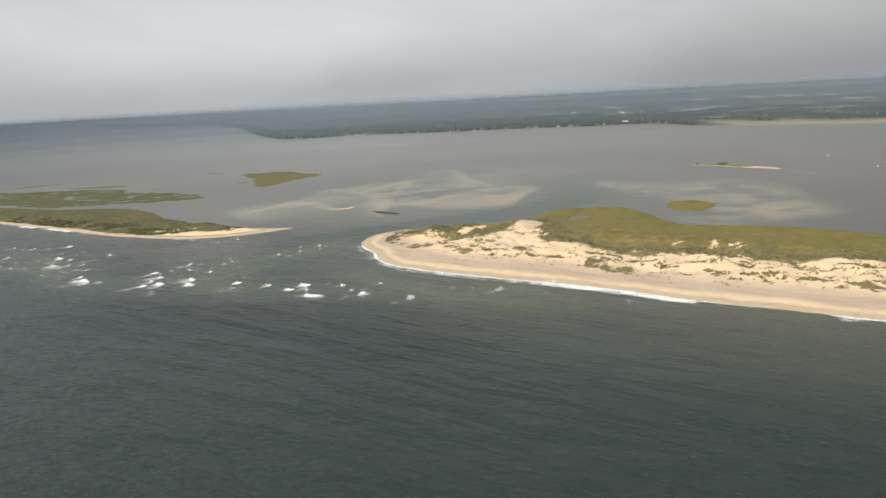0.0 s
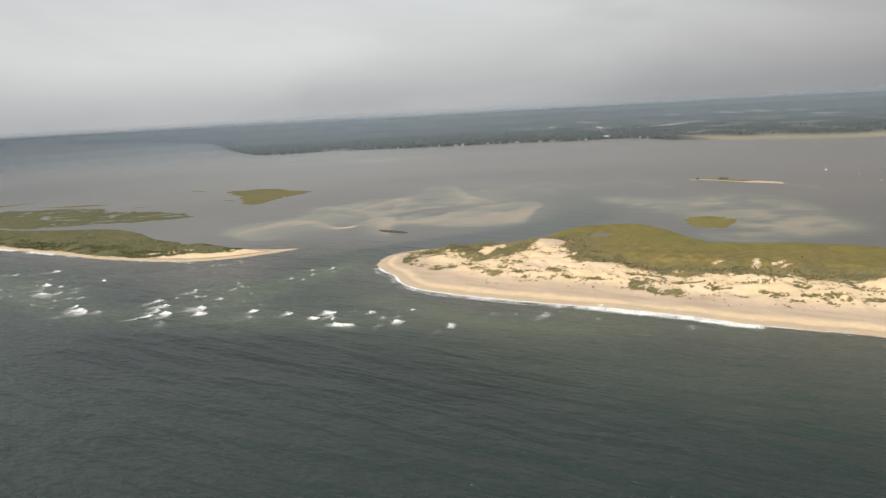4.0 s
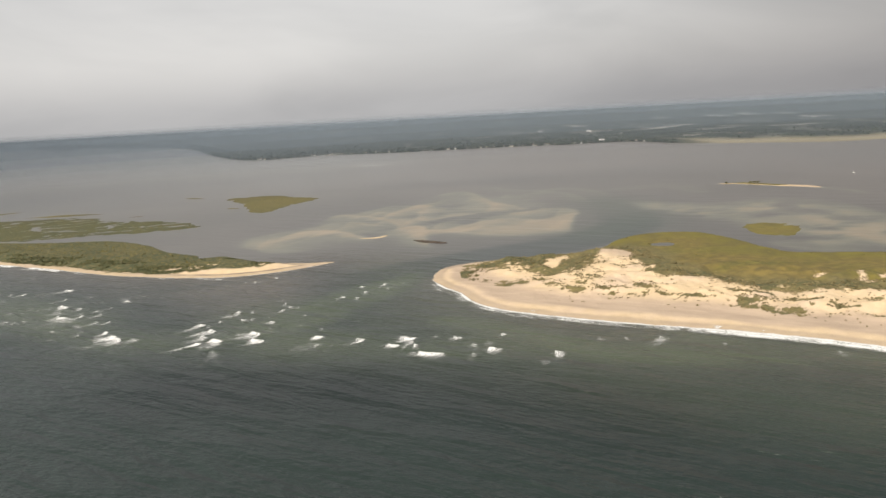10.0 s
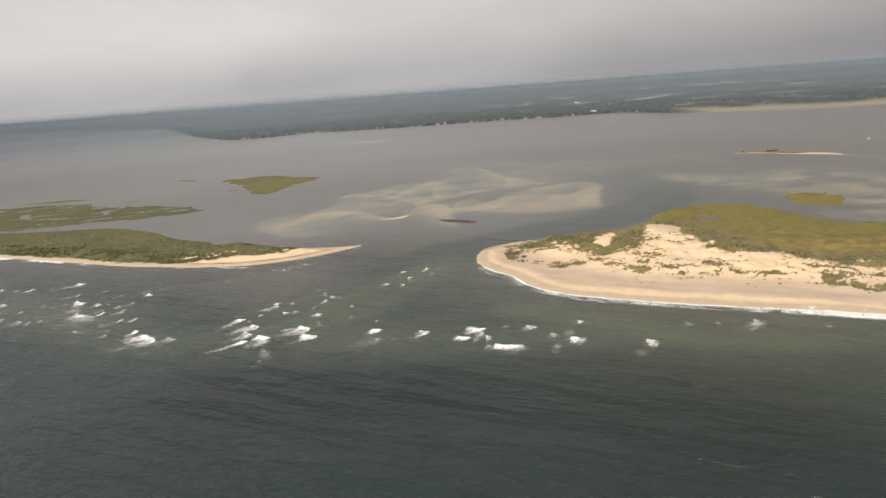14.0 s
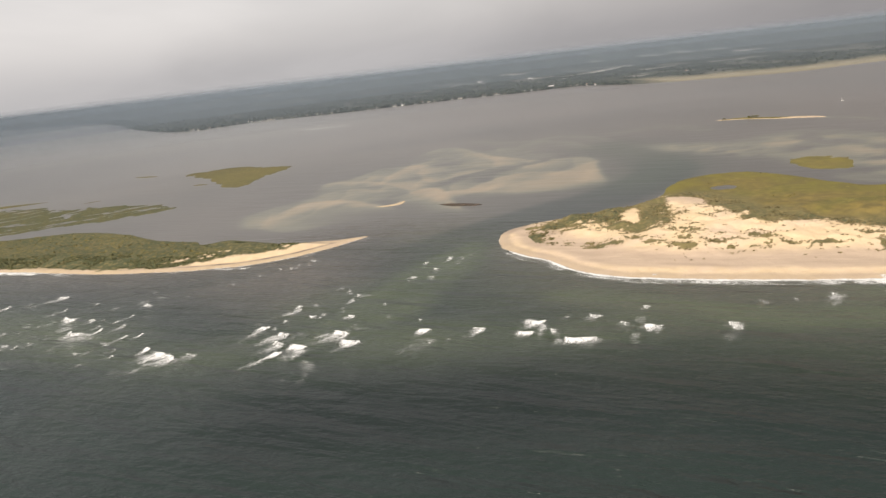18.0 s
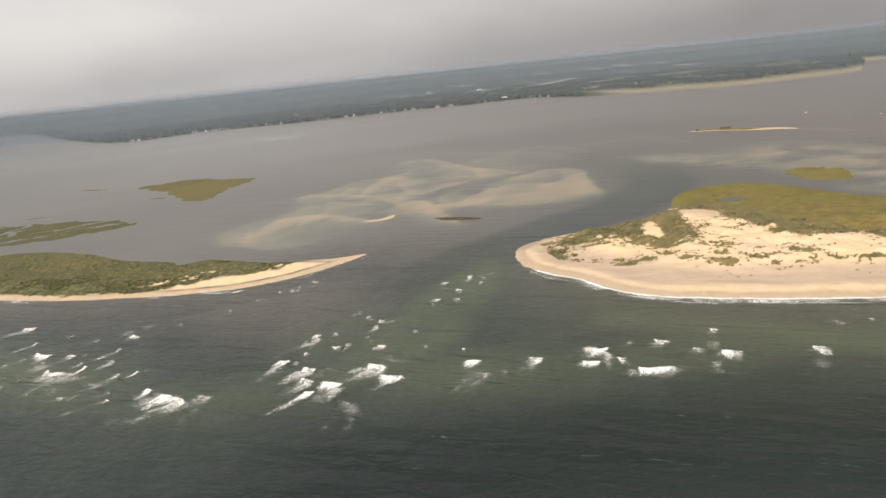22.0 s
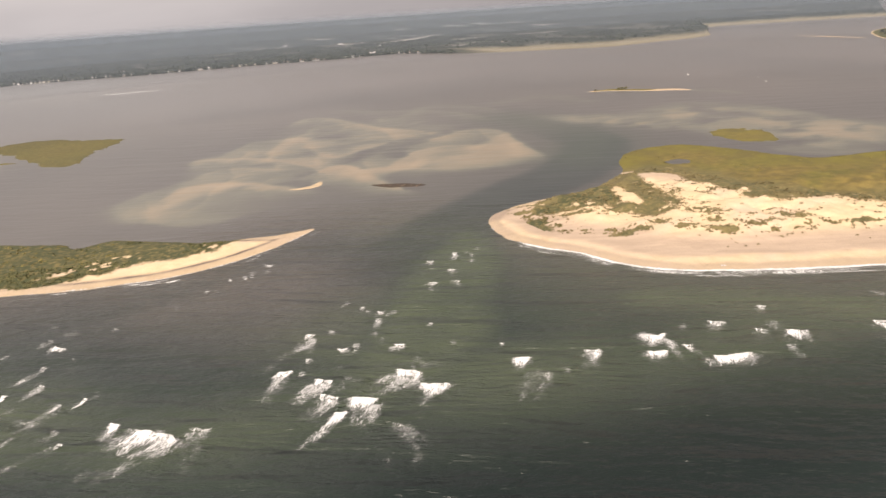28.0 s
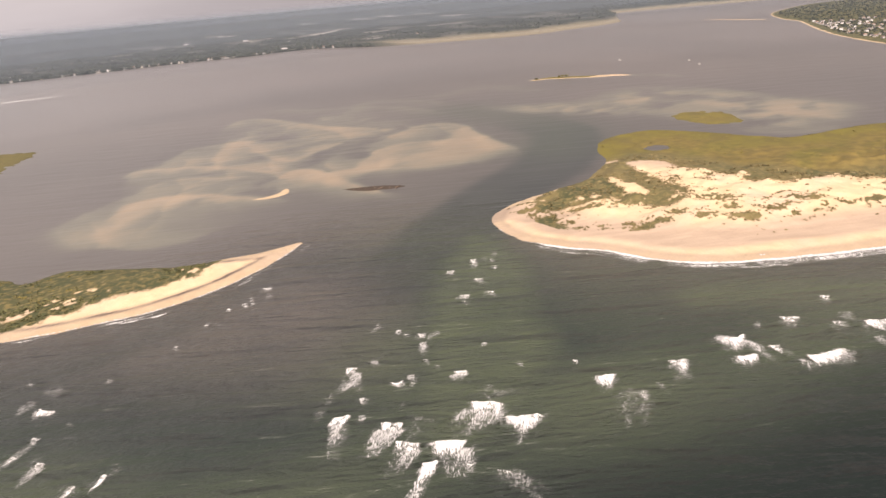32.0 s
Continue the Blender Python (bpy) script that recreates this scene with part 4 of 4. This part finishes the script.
# smaller ones strewn along the bars: line, spread, how many, size
for line, spread, n, lo, hi, solid in ((BAR, 12, 52, 4, 13, 0.58), (BAR_IN, 9, 22, 4, 9, 0.55), ([(-520, 760), (-430, 735), (-395, 720)], 26, 16, 5, 16, 0.3), ([(-385, 750), (-345, 772), (-300, 795)], 3, 16, 4, 11, 0.75),
                                       ([(-580, 770), (-470, 700), (-390, 640)], 34, 40, 5, 20, 0.33), ([(-110, 640), (20, 552), (150, 470)], 7, 12, 3, 9, 0.6), ([(-240, 818), (-228, 812)], 3, 2, 5, 7, 0.5), ([(-250, 660), (-300, 610)], 28, 12, 3, 7, 0.45)):
    pts = line if isinstance(line, np.ndarray) else np.array(line, float)
    seg = np.r_[0, np.cumsum(np.hypot(*np.diff(pts, axis=0).T))]
    for k in range(n):
        s = rs.rand() * seg[-1]
        x, y = np.interp(s, seg, pts[:, 0]) + rs.randn() * spread, np.interp(s, seg, pts[:, 1]) + rs.randn() * spread
        if x > 20 and line is BAR or x < -620 or (-402 < x < -338 and 612 < y < 730):
            continue
        l = lo + (hi - lo) * rs.rand() ** 2
        breaker(x, y, l, l * (0.28 + 0.7 * rs.rand() ** 1.5), solid * (0.4 + 0.9 * rs.rand()), 200 + count * 3 + k)


# thin streaks of spent foam drawn out behind the western breakers
rw = np.random.RandomState(15)
for k in range(30):
    q = rw.rand()
    x, y = np.interp(q, (0, 0.5, 1), (-570, -450, -370)) + rw.randn() * 26, np.interp(q, (0, 0.5, 1), (770, 700, 640)) + rw.randn() * 30
    if x > -402 and y < 730:
        continue
    breaker(x, y, 3.5 + 4 * rw.rand(), 7 + 8 * rw.rand(), 0.28 + 0.2 * rw.rand(), 900 + k, WAVE_TURN - 14 + 8 * rw.randn())


def surf(name, shore, wide, box, seed, label, lines=2, main=1.0):
    """The wash along a beach: ragged rows of foam that follow the waterline."""
    step = 0.8
    cut = shore[(shore[:, 0] > box[0]) & (shore[:, 0] < box[1])]
    seg = np.r_[0, np.cumsum(np.hypot(*np.diff(cut, axis=0).T))]
    s, v = np.meshgrid(np.arange(0, seg[-1], step), np.arange(-3.0, wide, step * 0.8), indexing="ij")
    x, y = np.interp(s, seg, cut[:, 0]), np.interp(s, seg, cut[:, 1])
    tx, ty = np.gradient(x, axis=0), np.gradient(y, axis=0)
    for _ in range(3):
        tx[1:-1], ty[1:-1] = (tx[:-2] + tx[1:-1] + tx[2:]) / 3, (ty[:-2] + ty[1:-1] + ty[2:]) / 3
    q = np.hypot(tx, ty) + 1e-9
    nx, ny = ty / q, -tx / q
    wob = 5.0 * (fbm(x, y, 24, 4, seed, 0.6) - 0.5)
    x, y = x + nx * v, y + ny * v
    row = v + 2.4 * (fbm(s, s * 0, 14, 3, 40 + seed) - 0.5)
    strong = smooth(0.25, 0.65, fbm(s, s * 0, 45, 3, 41 + seed))
    bulk = np.interp(x, (-150, -90, 20, 60, 150, 230), (0.5, 0.7, 1.0, 1.3, 1.3, 1.1)) if main == 1.0 else np.interp(x, (-700, -460, -400, -340), (1.3, 1.1, 0.45, 0.25))
    cover = main * ((0.22 + 0.8 * strong) if main == 1.0 else (0.55 + 0.3 * strong)) * np.exp(-((row - 0.2) / (1.0 + 1.5 * strong * bulk)) ** 2)
    for k in range(1, lines + 1):
        drift = row + 6.0 * (fbm(s + 31 * k, s * 0, 22, 4, 48 + seed, 0.6) - 0.5)
        cover = np.maximum(cover, (0.15 + 0.5 * strong) * np.exp(-((drift - 4.4 * k) / 1.5) ** 2) * smooth(0.48, 0.62, fbm(s + 77 * k, s * 0, 26, 2, 44 + seed)))
    cover = np.maximum(cover, 0.62 * bulk * smooth(0.6, 0.9, strong) * smooth(wide, wide * 0.3, row) * (row > 0))
    cover = cover * (0.55 + 0.9 * fbm(s, v * 1.6, 7, 3, 46)) * smooth(wide, wide - 2, v)
    used, faces = grid_faces(*s.shape, (cover > 0.03)[:-1, :-1])
    z = 0.14 + 0.35 * np.exp(-((row % 4.4 - 0.3) / 0.8) ** 2) * (row > 2.5)
    tagged(mesh_object(name, np.stack([x, y, z], -1).reshape(-1, 3)[used], faces[:, ::-1], FOAM, None, dict(cover=cover.reshape(-1)[used], lace=0.5 * np.ones(len(used)), thick=np.ones(len(used)))), label, "surf", "", "stuff")


surf("beach_surf", EAST_SHORE, 15.0, (-150, 560), 21, "white surf washing along the island beach")
surf("spit_surf", WEST_SHORE, 12.0, (-900, -255), 22, "thin white surf along the spit beach", 2, 0.72)


# ---- houses, trees and boats ----
def part(name, verts, faces, mat, parent, label=""):
    me = bpy.data.meshes.new(name)
    me.from_pydata([tuple(v) for v in verts], [], faces)
    me.materials.append(mat)
    ob = new(name, me)
    ob.parent = parent
    return tagged(ob, label)


def box(name, lo, hi, mat, parent, label="", bevel=0.0):
    bm = bmesh.new()
    bmesh.ops.create_cube(bm, size=1.0)
    for v in bm.verts:
        v.co = [lo[i] + (v.co[i] + 0.5) * (hi[i] - lo[i]) for i in range(3)]
    if bevel:
        bmesh.ops.bevel(bm, geom=bm.edges[:], offset=bevel, segments=2, affect="EDGES")
    me = bpy.data.meshes.new(name)
    bm.to_mesh(me)
    bm.free()
    me.materials.append(mat)
    ob = new(name, me)
    ob.parent = parent
    return tagged(ob, label)


def gable(name, w, l, base, rise, eave, mat, parent):
    w, l = w / 2 + eave, l / 2 + eave
    v = [(-w, -l, base), (w, -l, base), (w, l, base), (-w, l, base), (0, -l, base + rise), (0, l, base + rise)]
    v += [(p[0], p[1], p[2] + 0.25) for p in v]
    f = [(0, 3, 5, 4), (1, 4, 5, 2), (6, 10, 11, 9), (7, 8, 11, 10), (0, 4, 10, 6), (4, 1, 7, 10), (3, 9, 11, 5), (5, 11, 8, 2), (0, 6, 9, 3), (1, 2, 8, 7)]
    return part(name, v, f, mat, parent)


def house(w, l, h, wall, roof, label):
    top = tagged(new("house"), label, "house", "houses along the shore")
    body = box("wall", (-w / 2, -l / 2, -2), (w / 2, l / 2, h), wall, top)
    part("gable_wall", [(-w / 2, -l / 2, h), (w / 2, -l / 2, h), (0, -l / 2, h + w * 0.38), (-w / 2, l / 2, h), (w / 2, l / 2, h), (0, l / 2, h + w * 0.38)], [(0, 1, 2), (3, 5, 4), (0, 2, 5, 3), (1, 4, 5, 2)], wall, top)
    ridge = gable("roof", w, l, h - 0.1, w * 0.40, 0.5, roof, top)
    for s in (-1, 1):
        box("window", (s * w * 0.25 - 0.8, -l / 2 - 0.06, 1.2), (s * w * 0.25 + 0.8, -l / 2 + 0.05, 2.8), WINDOW, body)
    box("door", (-0.55, -l / 2 - 0.07, 0), (0.55, -l / 2 + 0.05, 2.1), WHITE, body)
    box("chimney", (w * 0.2, -0.5, h), (w * 0.2 + 0.8, 0.5, h + w * 0.45), GREYW, ridge)
    return top


KINDS = [house(6, 8.5, 3.2, WHITE, ROOF_L, "white cottage with a pale roof among shore trees"), house(5.5, 7.5, 3.0, CREAM, ROOF_D, "cream wooden cottage with a dark shingle roof"),
         house(6.5, 9, 3.4, GREYW, ROOF_R, "grey clad cottage with a brown shingle roof"), house(7, 13, 3.3, CREAM, ROOF_D, "long cream building with a dark roof"), house(9, 22, 4.0, ROOF_L, ROOF_L, "large pale low building seen across the bay")]
rs = np.random.RandomState(9)
used_kind = [False] * len(KINDS)


def settle(kind, x, y, turn, lift=0.4, size=1.0):
    fx, fy, fz = (float(q) for q in far(x, y))
    m = pose(fx, fy, fz + lift, 0, 0, turn) @ Matrix.Scale(size, 4)
    if used_kind[kind]:
        copy_thing(KINDS[kind], m)
    else:
        KINDS[kind].matrix_world = m
        used_kind[kind] = True


for k in range(150):
    q = rs.rand()
    i = int(np.searchsorted(SHORE_N[:, 0], np.interp(q, (0, 0.35, 0.6, 0.85, 1.0), (-900, -420, -20, 380, 720)) + 30 * rs.randn()))
    a, r = ang[i], rad[i] + 4 + 70 * rs.rand() ** 2.4
    settle(rs.choice(4, p=(0.16, 0.40, 0.36, 0.08)), CX + np.sin(a) * r, CY + np.cos(a) * r, rs.rand() * 40 - 20, 0.5 + 2.2 * rs.rand())
for k in range(26):
    i = int(np.searchsorted(SHORE_N[:, 0], -700 + 1650 * rs.rand()))
    r = rad[i] + 130 + 900 * rs.rand() ** 1.4
    settle(rs.choice(4, p=(0.3, 0.2, 0.2, 0.3)), CX + np.sin(ang[i]) * r, CY + np.cos(ang[i]) * r, rs.rand() * 60 - 30, 4.5)
for x, y in ((770, 3870), (560, 4200), (585, 2905)):
    settle(4, x, y, 70 + 30 * rs.rand(), 5.0)

FAR_E = [(1452, 1446), (1300, 1332), (1140, 1199), (986, 1030), (900, 880), (1250, 760), (2250, 700), (2550, 1350), (2300, 1800), (1850, 1760), (1600, 1600), (1500, 1490)]
_, EASTLAND = land("far_shore_east", FAR_E, "built-up wooded shore with a sandy edge across the bay", "land", 8.0, lambda x, y, d: 0.8 * smooth(8, 4, d) * (y - 0.75 * x < 420), 1.2, seed=15, straw=0.12, scrubby=1.3)
for k in range(170):
    t = rs.rand()
    x, y = np.interp(t, (0, 0.4, 0.75, 1), (1440, 1300, 1140, 1000)), np.interp(t, (0, 0.4, 0.75, 1), (1430, 1322, 1190, 1035))
    o = 20 + 330 * rs.rand() ** 1.5
    settle(rs.choice(4, p=(0.22, 0.33, 0.30, 0.15)), x + 0.7 * o, y - 0.66 * o, rs.rand() * 180, 0.6, 0.72)

# far woods: crowns along the shore and inland
i = rs.randint(20, len(SHORE_N) - 1, 9000)
dd = 6 + 900 * rs.rand(9000) ** 2.5
x, y = CX + np.sin(ang[i]) * (rad[i] + dd) + rs.randn(9000) * 12, CY + np.cos(ang[i]) * (rad[i] + dd) + rs.randn(9000) * 6
ok = ~((x > 780) & (dd < 200))
fx, fy, fz = far(x[ok], y[ok])
leafy("far_woods", fx, fy, fz + 1.0 + 9 * smooth(4, 30, dd[ok]) * fbm(x[ok], y[ok], 70, 4, 82), 3 + 4 * rs.rand(ok.sum()), 5 + 5 * rs.rand(ok.sum()), 10, TREES, "dark green woods along the far shore", "woods", 31, 1.0)
x, y = 960 + 1500 * rs.rand(6500), 800 + 980 * rs.rand(6500)
h, d, bare, marsh = look_up(EASTLAND, x, y)
ok = d > 22
leafy("shore_woods", x[ok], y[ok], h[ok], 2.0 + 2 * rs.rand(ok.sum()), 2.2 + 2 * rs.rand(ok.sum()), 12, TREES, "dark green trees between the shore houses", "woods", 32, 1.0)


def tree(x, y, z, high, wide, seed):
    top = tagged(new("tree"), "small dark windswept tree on a sandy islet", "tree", "trees on the islet")
    top.location = (x, y, z)
    r = np.random.RandomState(seed)
    bm = bmesh.new()
    bmesh.ops.create_cone(bm, cap_ends=True, segments=8, radius1=0.35, radius2=0.12, depth=high * 0.7, matrix=Matrix.Translation((0, 0, high * 0.3)))
    for k in range(6):
        way = Vector((r.randn(), r.randn(), 0.9)).normalized()
        bmesh.ops.create_cone(bm, cap_ends=True, segments=6, radius1=0.12, radius2=0.03, depth=wide * 0.8, matrix=Matrix.Translation(Vector((0, 0, high * (0.35 + 0.06 * k))) + way * wide * 0.4) @ way.to_track_quat("Z", "Y").to_matrix().to_4x4())
    me = bpy.data.meshes.new("trunk")
    bm.to_mesh(me), bm.free()
    me.materials.append(BARK)
    t = new("trunk", me)
    t.parent = top
    n = 46
    cx, cy = r.randn(n) * wide * 0.4, r.randn(n) * wide * 0.4
    crown = leafy("crown", cx, cy, high * (0.45 + 0.4 * r.rand(n)), 0.5 + 0.7 * r.rand(n), 0.6 + 0.6 * r.rand(n), 8, BUSH, "", "", seed, 1.0)
    crown.parent = top
    del crown["kind"]
    return top


for k, (x, y, hgt) in enumerate(((442, 1309, 4.2), (446, 1304, 4.8), (438, 1313, 3.6), (403, 1334, 2.4))):
    tree(x, y, 0.4, hgt, hgt * 0.85, 60 + k)


def boat(x, y, turn, length, label, mast=False):
    top = tagged(new("boat"), label, "boat", "boats on the bay")
    top.matrix_world = pose(x, y, 0.0, 0, 0, turn)
    w, n = length * 0.17, 9
    rows = []
    for i in range(n):
        t = i / (n - 1)
        k = w * (1 - max(0, t - 0.45) ** 2 / 0.3025 * 0.96)
        yy, sheer = (t - 0.5) * length, 0.10 * length + 0.05 * length * t * t
        rows.append([(-k, yy, sheer), (-k * 0.75, yy, 0.0), (0, yy + 0.04 * length * t, -0.05 * length), (k * 0.75, yy, 0.0), (k, yy, sheer)])
    v = [p for r in rows for p in r]
    f = [(i * 5 + j, i * 5 + j + 1, i * 5 + j + 6, i * 5 + j + 5) for i in range(n - 1) for j in range(4)] + [(0, 1, 2, 3, 4)]
    hull = part("hull", v, f, HULL, top)
    part("deck", [(p[0] * 0.97, p[1], p[2] - 0.08) for r in rows for p in (r[0], r[4])], [(2 * i, 2 * i + 1, 2 * i + 3, 2 * i + 2) for i in range(n - 1)], CREAM, hull)
    cabin = box("cabin", (-w * 0.6, -length * 0.12, length * 0.08), (w * 0.6, length * 0.16, length * 0.24), WHITE, top, bevel=0.12)
    box("windscreen", (-w * 0.55, length * 0.155, length * 0.15), (w * 0.55, length * 0.17, length * 0.22), WINDOW, cabin)
    if mast:
        box("mast", (-0.06, length * 0.18, length * 0.1), (0.06, length * 0.18 + 0.12, length * 1.2), HULL, top)
        box("boom", (-0.05, -length * 0.28, length * 0.33), (0.05, length * 0.18, length * 0.33 + 0.1), HULL, top)
    else:
        box("outboard_motor", (-0.3, -length * 0.56, 0.0), (0.3, -length * 0.5, length * 0.14), ROOF_D, top, bevel=0.06)
    return top


boat(-366, 2366, 58, 6.5, "white motor boat under way across the bay")
boat(667, 1378, 20, 5.0, "white sailing boat moored in the bay", True)
boat(677, 1284, -35, 4.5, "white motor boat moored in the bay")
boat(657, 1187, 10, 4.2, "white motor boat moored in shallow water")
boat(700, 1240, 70, 4.0, "small white motor boat moored in the bay")
wake = foam_sheet("boat_wake", 22.0, 115, 1.2, lambda a, b: (2.2 - 0.9 * b) * (1 - np.abs(a) * (0.9 - 0.4 * b)), lambda v: 0.1 + 0 * v, 0.0, 77)
wake.matrix_world = pose(-360, 2362, 0, 0, 0, 58)
tagged(wake, "long white wake behind a motor boat", "wake")

# driftwood on the mud bank
for k in range(7):
    l, r = 4 + 6 * rs.rand(), 0.25 + 0.25 * rs.rand()
    bm = bmesh.new()
    bmesh.ops.create_cone(bm, cap_ends=True, segments=8, radius1=r, radius2=r * 0.5, depth=l, matrix=Matrix.Rotation(radians(90), 4, "X"))
    for v in bm.verts:
        v.co.x += 0.5 * math.sin(v.co.y * 0.5)
    me = bpy.data.meshes.new("driftwood_log")
    bm.to_mesh(me), bm.free()
    me.materials.append(DRIFT)
    log = new("driftwood_log", me)
    log.matrix_world = pose(-160 + 5.2 * k + rs.randn(), 958 - 4.4 * k + rs.randn(), 0.5, 3 * rs.randn(), 0, 130 + 25 * rs.randn())
    tagged(log, "dark weathered driftwood log on the mud bank", "driftwood", "driftwood on the mud bank")

# a stranded log low on the open beach
log = copy_thing(log, pose(204, 484, 1.3, 0, 0, 60) @ Matrix.Scale(0.35, 4))
tagged(log, "dark stranded log on the open sand beach", "driftwood")
